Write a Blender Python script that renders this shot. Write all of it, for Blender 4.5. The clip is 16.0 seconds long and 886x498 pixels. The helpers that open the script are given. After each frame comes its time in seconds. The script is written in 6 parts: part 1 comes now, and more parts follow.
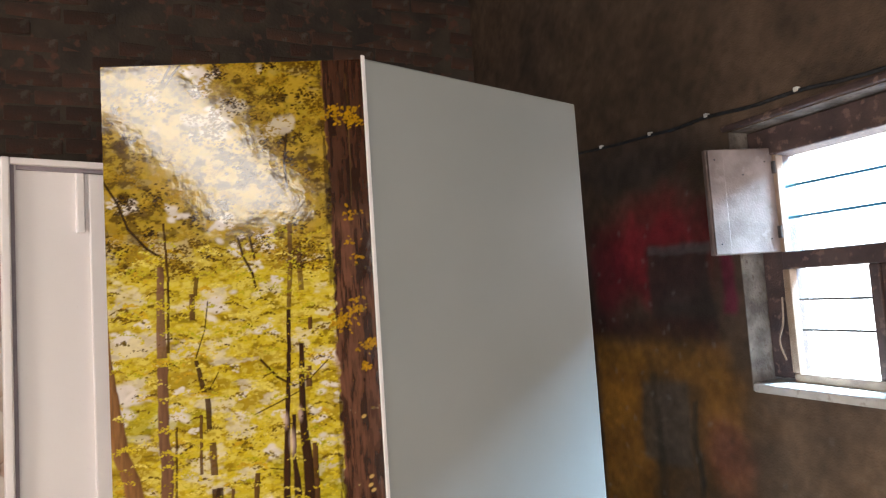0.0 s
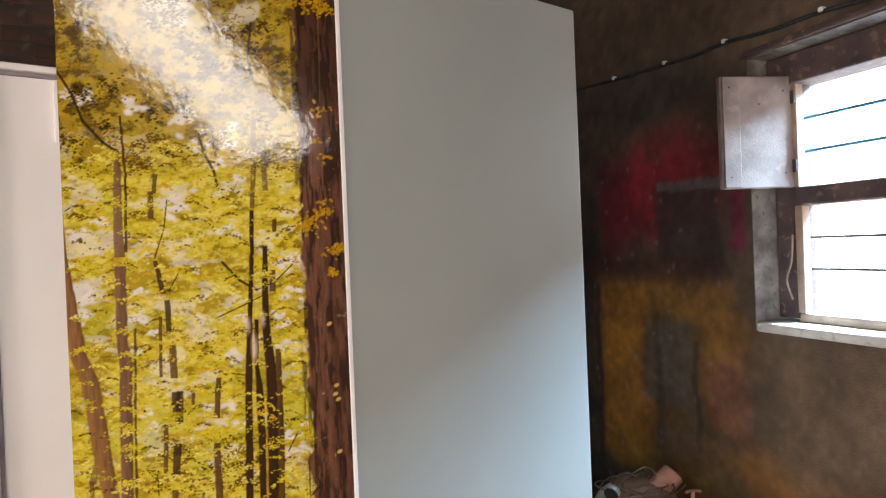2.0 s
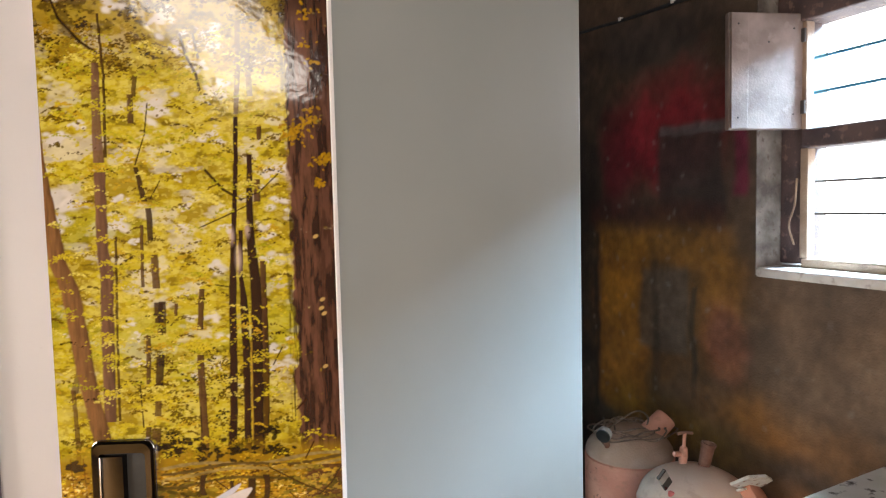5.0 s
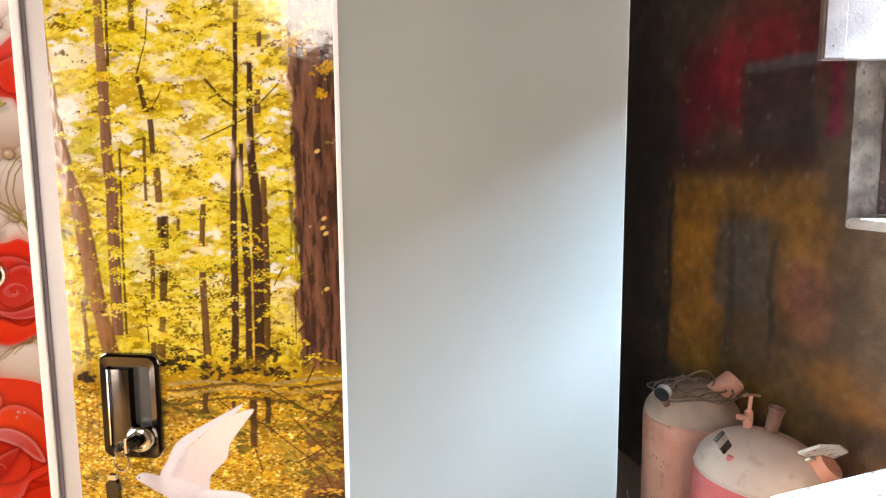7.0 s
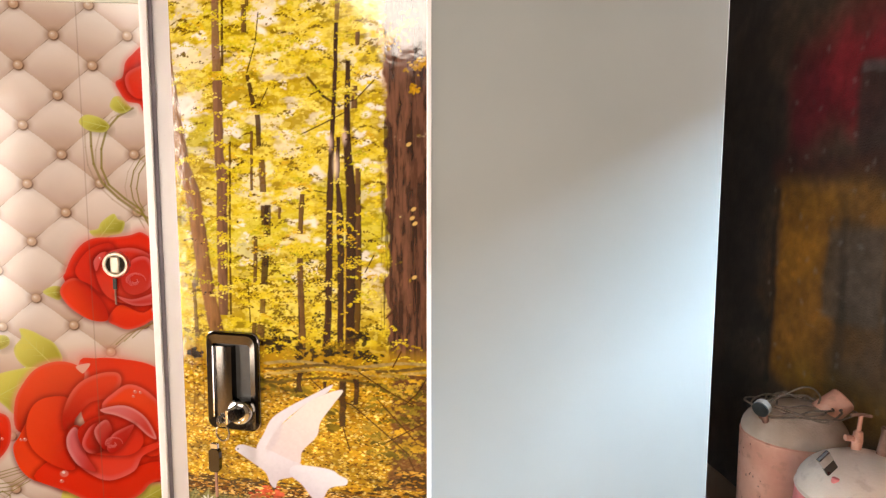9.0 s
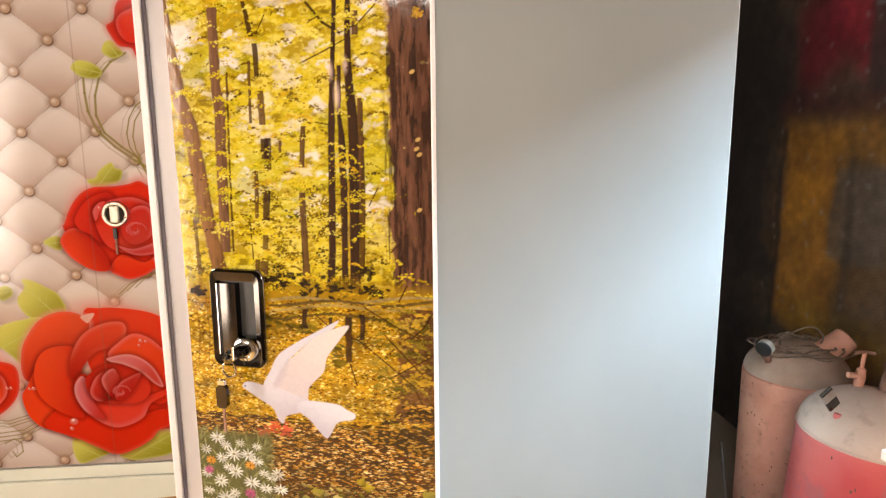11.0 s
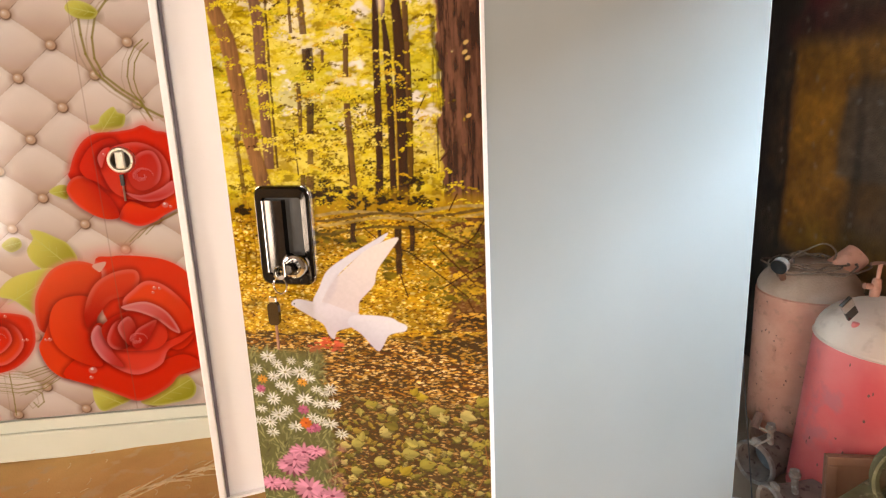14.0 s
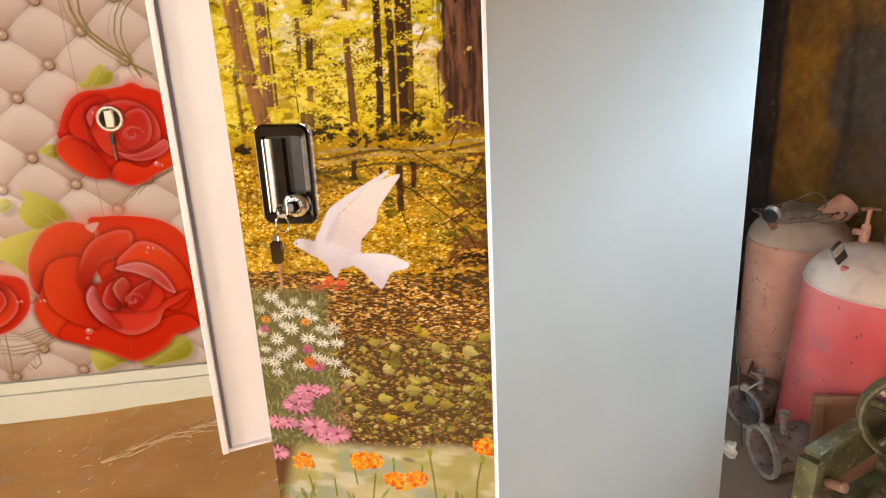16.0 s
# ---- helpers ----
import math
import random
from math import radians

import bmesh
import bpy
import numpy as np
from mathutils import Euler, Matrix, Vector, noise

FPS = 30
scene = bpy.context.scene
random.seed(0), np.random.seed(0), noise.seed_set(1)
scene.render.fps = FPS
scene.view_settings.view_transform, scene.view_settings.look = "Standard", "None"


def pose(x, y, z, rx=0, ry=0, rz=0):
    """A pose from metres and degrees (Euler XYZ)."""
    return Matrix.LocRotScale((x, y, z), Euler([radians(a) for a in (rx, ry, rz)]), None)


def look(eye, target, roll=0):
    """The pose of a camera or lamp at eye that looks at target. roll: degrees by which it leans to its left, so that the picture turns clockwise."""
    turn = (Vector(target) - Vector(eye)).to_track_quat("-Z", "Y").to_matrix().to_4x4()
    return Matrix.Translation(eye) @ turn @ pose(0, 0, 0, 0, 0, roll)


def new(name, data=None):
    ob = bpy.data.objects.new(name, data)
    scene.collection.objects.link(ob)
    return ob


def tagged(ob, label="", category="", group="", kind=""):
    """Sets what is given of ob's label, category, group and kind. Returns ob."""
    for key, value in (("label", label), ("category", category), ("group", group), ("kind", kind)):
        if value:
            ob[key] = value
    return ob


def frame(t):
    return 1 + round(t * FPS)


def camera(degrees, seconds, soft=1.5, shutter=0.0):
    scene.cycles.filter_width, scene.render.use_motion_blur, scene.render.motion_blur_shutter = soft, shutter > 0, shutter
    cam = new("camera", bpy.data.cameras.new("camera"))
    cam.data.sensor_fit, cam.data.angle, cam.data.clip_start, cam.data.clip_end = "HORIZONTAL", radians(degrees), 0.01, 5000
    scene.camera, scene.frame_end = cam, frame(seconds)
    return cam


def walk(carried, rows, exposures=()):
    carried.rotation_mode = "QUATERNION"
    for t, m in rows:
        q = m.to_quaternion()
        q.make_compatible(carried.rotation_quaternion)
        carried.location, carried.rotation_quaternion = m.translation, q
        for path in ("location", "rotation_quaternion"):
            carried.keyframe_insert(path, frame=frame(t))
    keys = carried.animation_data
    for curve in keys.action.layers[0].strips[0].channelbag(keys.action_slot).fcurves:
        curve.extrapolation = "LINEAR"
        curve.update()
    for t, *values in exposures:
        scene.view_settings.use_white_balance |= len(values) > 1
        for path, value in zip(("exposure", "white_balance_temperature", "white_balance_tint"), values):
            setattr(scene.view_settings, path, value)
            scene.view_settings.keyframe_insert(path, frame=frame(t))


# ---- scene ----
cam = camera(68.9, 16.0, 1.25)
PATH = [
    (0, (0.012, -1.038, 1.579), (0.203, 0.948, 1.721), -3.8),
    (0.5, (0.027, -1.039, 1.559), (0.212, 0.95, 1.658), -4.2),
    (1, (0.041, -1.023, 1.544), (0.2, 0.97, 1.595), -3.4),
    (1.5, (0.065, -1.004, 1.525), (0.181, 0.993, 1.536), -3.1),
    (2, (0.084, -0.981, 1.508), (0.21, 1.015, 1.499), -2.3),
    (2.5, (0.092, -0.971, 1.493), (0.237, 1.024, 1.461), -2.2),
    (3, (0.096, -0.98, 1.472), (0.227, 1.015, 1.405), -2.4),
    (3.5, (0.101, -0.975, 1.463), (0.242, 1.019, 1.402), -1.9),
    (6, (0.101, -0.907, 1.412), (0.151, 1.083, 1.214), 0.1),
    (6.5, (0.127, -0.88, 1.397), (0.08, 1.107, 1.169), 0.0),
    (7, (0.214, -0.884, 1.373), (0.056, 1.094, 1.126), -0.4),
    (7.5, (0.24, -0.9, 1.367), (-0.042, 1.068, 1.142), -0.6),
    (8, (0.227, -0.897, 1.369), (-0.149, 1.06, 1.203), 0.2),
    (8.5, (0.225, -0.906, 1.361), (-0.211, 1.037, 1.172), 0.3),
    (11, (0.214, -0.893, 1.316), (-0.22, 1.026, 0.958), -0.5),
    (11.5, (0.198, -0.898, 1.305), (-0.255, 1.01, 0.915), -0.9),
    (12, (0.175, -0.906, 1.298), (-0.265, 1.005, 0.905), -0.9),
    (12.5, (0.158, -0.907, 1.287), (-0.243, 1.01, 0.88), -2.1),
    (13, (0.145, -0.916, 1.274), (-0.266, 0.991, 0.833), -1.9),
    (13.5, (0.139, -0.92, 1.262), (-0.268, 0.98, 0.79), -2.5),
    (14, (0.124, -0.927, 1.251), (-0.268, 0.971, 0.754), -2.4),
    (14.5, (0.12, -0.931, 1.233), (-0.247, 0.961, 0.7), -2.9),
    (15, (0.119, -0.939, 1.226), (-0.245, 0.956, 0.697), -2.6),
    (15.5, (0.112, -0.951, 1.216), (-0.27, 0.929, 0.649), -2.8),
    (16, (0.108, -0.954, 1.203), (-0.251, 0.924, 0.618), -2.9),
]
EXPOSURES = [(0.0, 0.02, 6200, 12), (3.5, 0.05, 6300, 12), (6.0, 0.18, 6500, 14), (6.5, 0.42, 6550, 14), (7.0, 0.66, 6600, 14), (8.5, 0.68, 6650, 14), (11.0, 0.58, 6900, 16), (16.0, 0.53, 6950, 16)]
walk(cam, [(t, look(eye, target, roll)) for t, eye, target, roll in PATH], EXPOSURES)

ROOM = pose(0, 0, 0, 0, 0, 17.6)          # walls: local x along the back wall, local y towards it
CAB = pose(0, 0, 0, 0, 0, 34.5)           # wardrobe: local x backwards along its side, local y along its front
C_R, C_L, D_B, D_F, H_ROOM = 1.42, -3.4, 2.4, -2.6, 3.35

# ---- light ----
world = bpy.data.worlds.new("world")
scene.world = world
world.use_nodes = True
wn = world.node_tree.nodes
sky = wn.new("ShaderNodeTexSky")
sky.sky_type, sky.sun_disc = "NISHITA", False
sky.sun_elevation, sky.sun_rotation = radians(48), radians(60)
world.node_tree.links.new(sky.outputs[0], wn["Background"].inputs[0])
wn["Background"].inputs[1].default_value = 0.12


def lamp(name, m, sx, sy, watts, colour, spread=180):
    data = bpy.data.lights.new(name, "AREA")
    data.shape, data.size, data.size_y = "RECTANGLE", sx, sy
    data.energy, data.color, data.spread = watts, colour, radians(spread)
    ob = new(name, data)
    ob.matrix_world = m
    return ob


lamp("window_skylight", ROOM @ look((C_R + 2.0, 0.25, 3.35), (C_R, 0.2, 1.70)), 3.0, 1.15, 4300, (0.52, 0.79, 1.0))
lamp("gable_daylight", ROOM @ look((-2.3, D_F - 0.45, 2.85), (-2.2, 1.0, 2.2)), 2.6, 1.7, 155, (1.0, 0.90, 0.76))
lamp("west_door_daylight", ROOM @ look((C_L - 0.1, -1.6, 1.05), (0.0, -0.2, 0.9)), 1.0, 2.0, 88, (1.0, 0.90, 0.77))
# Unseen source, added as fill for the tanks and window wall.
lamp("south_fill_light", ROOM @ look((-0.34, D_F - 0.1, 1.05), (0.6, 1.0, 0.6)), 0.9, 2.0, 44, (1.0, 0.90, 0.77))

# ---- materials ----


def mat(name, a, b, rough=0.6, metal=0.0, scale=8.0, fine=90.0, bump=0.15, coat=0.0, third=None, rough_b=None, detail=6.0, random_tint=0.0):
    """Two colours mixed by broad noise, a third in worn spots, fine grain in relief and gloss."""
    m = bpy.data.materials.new(name)
    m.use_nodes = True
    n, l = m.node_tree.nodes, m.node_tree.links
    p = n["Principled BSDF"]
    co = n.new("ShaderNodeTexCoord")
    big, small = n.new("ShaderNodeTexNoise"), n.new("ShaderNodeTexNoise")
    big.inputs["Scale"].default_value, big.inputs["Detail"].default_value = scale, detail
    small.inputs["Scale"].default_value, small.inputs["Detail"].default_value = fine, 4
    for k in (big, small):
        l.new(co.outputs["Object"], k.inputs["Vector"])
    ramp = n.new("ShaderNodeValToRGB")
    ramp.color_ramp.elements[0].position, ramp.color_ramp.elements[1].position = 0.35, 0.65
    ramp.color_ramp.elements[0].color, ramp.color_ramp.elements[1].color = (*a, 1), (*b, 1)
    l.new(big.outputs["Fac"], ramp.inputs[0])
    colour = ramp.outputs[0]
    if third:
        cut = n.new("ShaderNodeValToRGB")
        cut.color_ramp.elements[0].position, cut.color_ramp.elements[1].position = 0.57, 0.66
        mix = n.new("ShaderNodeMix")
        mix.data_type = "RGBA"
        mix.inputs["B"].default_value = (*third, 1)
        spots = n.new("ShaderNodeTexNoise")
        spots.inputs["Scale"].default_value, spots.inputs["Detail"].default_value = scale * 3.1, 8
        l.new(co.outputs["Object"], spots.inputs["Vector"])
        l.new(spots.outputs["Fac"], cut.inputs[0])
        l.new(cut.outputs[0], mix.inputs["Factor"])
        l.new(colour, mix.inputs["A"])
        colour = mix.outputs["Result"]
    if random_tint:
        info, hsv = n.new("ShaderNodeObjectInfo"), n.new("ShaderNodeHueSaturation")
        span = n.new("ShaderNodeMapRange")
        span.inputs["To Min"].default_value, span.inputs["To Max"].default_value = 1 - random_tint, 1 + random_tint
        l.new(info.outputs["Random"], span.inputs["Value"])
        l.new(span.outputs[0], hsv.inputs["Value"])
        l.new(colour, hsv.inputs["Color"])
        colour = hsv.outputs[0]
    l.new(colour, p.inputs["Base Color"])
    r = n.new("ShaderNodeMapRange")
    r.inputs["To Min"].default_value, r.inputs["To Max"].default_value = rough, rough_b if rough_b is not None else min(1, rough + 0.12)
    l.new(small.outputs["Fac"], r.inputs["Value"])
    l.new(r.outputs[0], p.inputs["Roughness"])
    p.inputs["Metallic"].default_value, p.inputs["Coat Weight"].default_value = metal, coat
    if bump:
        bp = n.new("ShaderNodeBump")
        bp.inputs["Strength"].default_value, bp.inputs["Distance"].default_value = bump, 0.004
        l.new(small.outputs["Fac"], bp.inputs["Height"])
        l.new(bp.outputs[0], p.inputs["Normal"])
    return m


def print_mat(name, rough=0.1, wave=0.03, wave_scale=60.0, specular=0.5):
    """Colour held in the mesh as print or paint, under a film with faint ripples."""
    m = bpy.data.materials.new(name)
    m.use_nodes = True
    n, l = m.node_tree.nodes, m.node_tree.links
    p = n["Principled BSDF"]
    at = n.new("ShaderNodeAttribute")
    at.attribute_name = "print"
    l.new(at.outputs["Color"], p.inputs["Base Color"])
    p.inputs["Roughness"].default_value, p.inputs["Specular IOR Level"].default_value = rough, specular
    co, ns, bp = n.new("ShaderNodeTexCoord"), n.new("ShaderNodeTexNoise"), n.new("ShaderNodeBump")
    ns.inputs["Scale"].default_value, ns.inputs["Detail"].default_value = wave_scale, 3
    l.new(co.outputs["Object"], ns.inputs["Vector"])
    l.new(ns.outputs["Fac"], bp.inputs["Height"])
    bp.inputs["Strength"].default_value, bp.inputs["Distance"].default_value = 1.0, wave
    l.new(bp.outputs[0], p.inputs["Normal"])
    return m


def glow(name, colour, strength):
    m = bpy.data.materials.new(name)
    m.use_nodes = True
    n = m.node_tree.nodes
    e = n.new("ShaderNodeEmission")
    e.inputs[0].default_value, e.inputs[1].default_value = (*colour, 1), strength
    m.node_tree.links.new(e.outputs[0], n["Material Output"].inputs[0])
    return m


# Ivory set far below its real paleness, putting the side's dimness into the colour.
ENAMEL = mat("darkened_ivory_enamel", (0.29, 0.307, 0.302), (0.32, 0.335, 0.330), 0.30, scale=2.5, fine=160, bump=0.02, rough_b=0.36)
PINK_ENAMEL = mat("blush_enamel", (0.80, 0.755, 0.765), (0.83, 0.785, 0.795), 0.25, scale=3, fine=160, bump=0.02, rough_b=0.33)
LIP_SHADE = mat("grey_purple_shade", (0.19, 0.155, 0.19), (0.25, 0.21, 0.24), 0.5, scale=20)
MINT = mat("pale_mint_enamel", (0.66, 0.69, 0.59), (0.72, 0.74, 0.64), 0.35, scale=3, fine=120, bump=0.03)
CHROME = mat("chrome", (0.62, 0.61, 0.60), (0.70, 0.69, 0.67), 0.07, 1.0, scale=15, fine=200, bump=0.01, rough_b=0.14)
NICKEL = mat("satin_champagne_nickel", (0.74, 0.69, 0.58), (0.82, 0.78, 0.68), 0.26, 1.0, scale=15, fine=200, bump=0, rough_b=0.30)
BLACK_CHROME = mat("dark_smoked_chrome", (0.055, 0.050, 0.045), (0.09, 0.082, 0.075), 0.10, 1.0, scale=15, fine=200, bump=0.01, rough_b=0.16)
BLACK = mat("black_plastic", (0.008, 0.008, 0.008), (0.02, 0.02, 0.02), 0.35, scale=30)
FLOOR = mat("earthen_floor", (0.60, 0.335, 0.105), (0.72, 0.425, 0.15), 0.9, scale=3.5, fine=140, bump=0.3, third=(0.64, 0.42, 0.20), detail=9)
BRICK = mat("sooty_brick", (0.042, 0.031, 0.025), (0.100, 0.044, 0.030), 0.95, scale=6, fine=90, bump=1.0, third=(0.085, 0.068, 0.056), random_tint=0.30)
MORTAR = mat("sooty_mortar", (0.038, 0.030, 0.025), (0.075, 0.056, 0.043), 0.95, scale=5, fine=60, bump=1.0, third=(0.12, 0.055, 0.04))
PLASTER = mat("grimy_plaster", (0.16, 0.13, 0.10), (0.24, 0.20, 0.16), 0.9, scale=5, fine=110, bump=0.5, third=(0.30, 0.27, 0.23))
# One limewash twice: reveal darkened as shaded, sill lightened as sunlit.
REVEAL = mat("worn_shaded_limewash", (0.11, 0.088, 0.075), (0.28, 0.24, 0.21), 0.9, scale=16, fine=130, bump=0.8, third=(0.15, 0.115, 0.10))
SILL = mat("sunlit_limewash", (0.50, 0.46, 0.43), (0.66, 0.62, 0.58), 0.85, scale=9, fine=130, bump=0.6, third=(0.40, 0.34, 0.30))
CEIL = mat("smoked_ceiling", (0.05, 0.045, 0.04), (0.09, 0.08, 0.07), 0.95, scale=4)
WOOD = mat("weathered_wood", (0.20, 0.13, 0.09), (0.33, 0.23, 0.16), 0.7, scale=12, fine=160, bump=0.4)
DARK_WOOD = mat("dark_stained_wood", (0.045, 0.028, 0.030), (0.09, 0.055, 0.05), 0.6, scale=12, fine=160, bump=0.4, third=(0.16, 0.10, 0.08))
SHUTTER = mat("pale_painted_wood", (0.15, 0.105, 0.09), (0.27, 0.205, 0.185), 0.6, scale=9, fine=150, bump=0.2, third=(0.23, 0.175, 0.155))
ROD = mat("blue_painted_iron", (0.03, 0.14, 0.26), (0.05, 0.22, 0.36), 0.5, scale=30)
IRON = mat("dark_iron", (0.05, 0.045, 0.045), (0.10, 0.085, 0.08), 0.6, 0.4, scale=30)
CABLE = mat("black_cable", (0.012, 0.012, 0.014), (0.03, 0.03, 0.035), 0.6, scale=40)
WHITE = mat("white_plastic", (0.65, 0.64, 0.62), (0.75, 0.74, 0.72), 0.5, scale=40)
DUSTY_SALMON = mat("dusty_salmon_paint", (0.56, 0.235, 0.155), (0.66, 0.32, 0.22), 0.75, scale=11, fine=120, bump=0.3, third=(0.50, 0.225, 0.145))
DUST = mat("thick_brown_dust", (0.34, 0.22, 0.155), (0.50, 0.34, 0.25), 0.9, scale=9, fine=150, bump=0.4)
ROSE_RED = mat("rose_red_paint", (0.78, 0.10, 0.10), (0.82, 0.22, 0.19), 0.42, scale=3.5, fine=120, bump=0.12, third=(0.64, 0.16, 0.16))
CREAM_DUST = mat("cream_dusty_paint", (0.70, 0.47, 0.35), (0.78, 0.58, 0.46), 0.7, scale=6, fine=120, bump=0.2, third=(0.64, 0.43, 0.33))
RUST = mat("rusty_steel", (0.20, 0.09, 0.06), (0.33, 0.18, 0.13), 0.75, 0.2, scale=22, fine=150, bump=0.4)
GREY_METAL = mat("paint_crusted_aluminium", (0.25, 0.195, 0.16), (0.44, 0.37, 0.32), 0.75, 0.1, scale=22, fine=130, bump=0.5, third=(0.40, 0.37, 0.34))
BROWN_METAL = mat("brown_painted_board", (0.24, 0.10, 0.055), (0.32, 0.145, 0.08), 0.6, scale=9, bump=0.2)
GREEN = mat("oily_green_machine_paint", (0.055, 0.055, 0.022), (0.14, 0.125, 0.06), 0.45, 0.1, scale=16, bump=0.3, third=(0.24, 0.20, 0.13))
POT_PAINT = mat("shaded_blue_grey_paint", (0.13, 0.145, 0.16), (0.24, 0.25, 0.26), 0.5, scale=25, bump=0.4)
POT_BODY = mat("grimy_brown_pot", (0.17, 0.115, 0.09), (0.28, 0.20, 0.165), 0.8, scale=16, fine=130, bump=0.5, third=(0.10, 0.055, 0.045))
WIRE = mat("brown_insulated_wire", (0.10, 0.065, 0.045), (0.26, 0.17, 0.12), 0.7, scale=40)
PAPER = mat("soiled_white_card", (0.55, 0.50, 0.45), (0.70, 0.66, 0.60), 0.8, scale=20, third=(0.28, 0.15, 0.10))
SPECKLED = mat("white_board_with_black_specks", (0.66, 0.64, 0.60), (0.74, 0.72, 0.69), 0.5, scale=12, third=(0.08, 0.07, 0.06))
STRAW = mat("dry_straw", (0.62, 0.45, 0.22), (0.78, 0.62, 0.36), 0.8, scale=40)
FILM = print_mat("glossy_printed_film", 0.09, 0.00035, 45.0, 0.70)
FILM_ROSE = print_mat("glossy_rose_film", 0.12, 0.0003, 30.0, 0.35)
WALLPAINT = print_mat("overspray_stained_plaster", 0.78, 0.004, 150.0)


def blacken_floor(m):
    """Oil-black grime trodden into the earth round the machine, with a ragged edge."""
    n, l = m.node_tree.nodes, m.node_tree.links
    p = n["Principled BSDF"]
    before = p.inputs["Base Color"].links[0].from_socket
    co, sep, ns, add, cut, mix = (n.new("ShaderNode" + k) for k in ("TexCoord", "SeparateXYZ", "TexNoise", "Math", "MapRange", "Mix"))
    ns.inputs["Scale"].default_value, ns.inputs["Detail"].default_value = 3.0, 6
    l.new(co.outputs["Object"], sep.inputs[0])
    l.new(co.outputs["Object"], ns.inputs["Vector"])
    l.new(sep.outputs["X"], add.inputs[0])
    l.new(ns.outputs["Fac"], add.inputs[1])
    cut.inputs["From Min"].default_value, cut.inputs["From Max"].default_value = 0.70, 1.05
    l.new(add.outputs[0], cut.inputs["Value"])
    mix.data_type = "RGBA"
    mix.inputs["B"].default_value = (0.28, 0.19, 0.13, 1)
    l.new(cut.outputs[0], mix.inputs["Factor"])
    l.new(before, mix.inputs["A"])
    l.new(mix.outputs["Result"], p.inputs["Base Color"])


blacken_floor(FLOOR)
OUTSIDE = glow("hazy_daylight", (1.0, 1.0, 1.0), 7.0)

# ---- mesh helpers ----


def part(name, bm, material, parent=None, label="", m=None, smooth=False):
    """Links a bmesh as one mesh object; m: pose of its coordinates in the world (default: those of the top thing)."""
    if m is not None:
        top = parent
        while top and top.parent:
            top = top.parent
        bm.transform((top.matrix_basis.inverted() if top else Matrix()) @ m)
    me = bpy.data.meshes.new(name)
    bmesh.ops.recalc_face_normals(bm, faces=bm.faces)
    bm.to_mesh(me)
    bm.free()
    if smooth:
        for poly in me.polygons:
            poly.use_smooth = True
        me.set_sharp_from_angle(angle=radians(40))
    me.materials.append(material)
    ob = new(name, me)
    ob.parent = parent
    if label:
        tagged(ob, label)
    return ob


def thing(name, m, label, category, group="", kind=""):
    ob = new(name)
    ob.matrix_basis = m
    ob.empty_display_size = 0.1
    return tagged(ob, label, category, group, kind)


def box(x0, x1, y0, y1, z0, z1, bevel=0.0, bm=None):
    bm = bm or bmesh.new()
    made = bmesh.ops.create_cube(bm, size=1)["verts"]
    bmesh.ops.scale(bm, vec=(x1 - x0, y1 - y0, z1 - z0), verts=made)
    bmesh.ops.translate(bm, vec=((x0 + x1) / 2, (y0 + y1) / 2, (z0 + z1) / 2), verts=made)
    if bevel:
        edges = list({e for v in made for e in v.link_edges})
        bmesh.ops.bevel(bm, geom=edges, offset=bevel, segments=2, affect="EDGES", profile=0.5)
    return bm


def lathe(profile, segments=40, bm=None, m=None, caps=True):
    """A turned shape round z from (radius, height) pairs."""
    bm = bm or bmesh.new()
    rings = []
    for r, z in profile:
        rings.append([bm.verts.new((r * math.cos(a), r * math.sin(a), z)) for a in np.linspace(0, 2 * math.pi, segments, endpoint=False)])
    for a, b in zip(rings, rings[1:]):
        for k in range(segments):
            bm.faces.new((a[k], a[(k + 1) % segments], b[(k + 1) % segments], b[k]))
    for ring in (rings[0], rings[-1]) if caps else ():
        bm.faces.new(ring)
    if m is not None:
        bmesh.ops.transform(bm, matrix=m, verts=[v for ring in rings for v in ring])
    return bm


def tube(points, r, segments=8, bm=None, closed_ends=True):
    """A round rod along a smooth line through points."""
    bm = bm or bmesh.new()
    pts = [Vector(p) for p in points]
    if len(pts) > 2:
        fine = []
        for i in range(len(pts) - 1):
            p0, p1, p2, p3 = pts[max(i - 1, 0)], pts[i], pts[i + 1], pts[min(i + 2, len(pts) - 1)]
            for s in np.linspace(0, 1, 6, endpoint=False):
                fine.append(0.5 * (2 * p1 + (p2 - p0) * s + (2 * p0 - 5 * p1 + 4 * p2 - p3) * s * s + (3 * p1 - p0 - 3 * p2 + p3) * s**3))
        pts = fine + [pts[-1]]
    rings = []
    for i, p in enumerate(pts):
        way = (pts[min(i + 1, len(pts) - 1)] - pts[max(i - 1, 0)]).normalized()
        side = way.cross(Vector((0.13, 0.21, 0.97)))
        side = side.normalized() if side.length > 1e-3 else Vector((1, 0, 0))
        up = way.cross(side)
        rings.append([bm.verts.new(p + r * (math.cos(a) * side + math.sin(a) * up)) for a in np.linspace(0, 2 * math.pi, segments, endpoint=False)])
    for a, b in zip(rings, rings[1:]):
        for k in range(segments):
            bm.faces.new((a[k], a[(k + 1) % segments], b[(k + 1) % segments], b[k]))
    bm.faces.new(rings[0])
    bm.faces.new(rings[-1])
    return bm


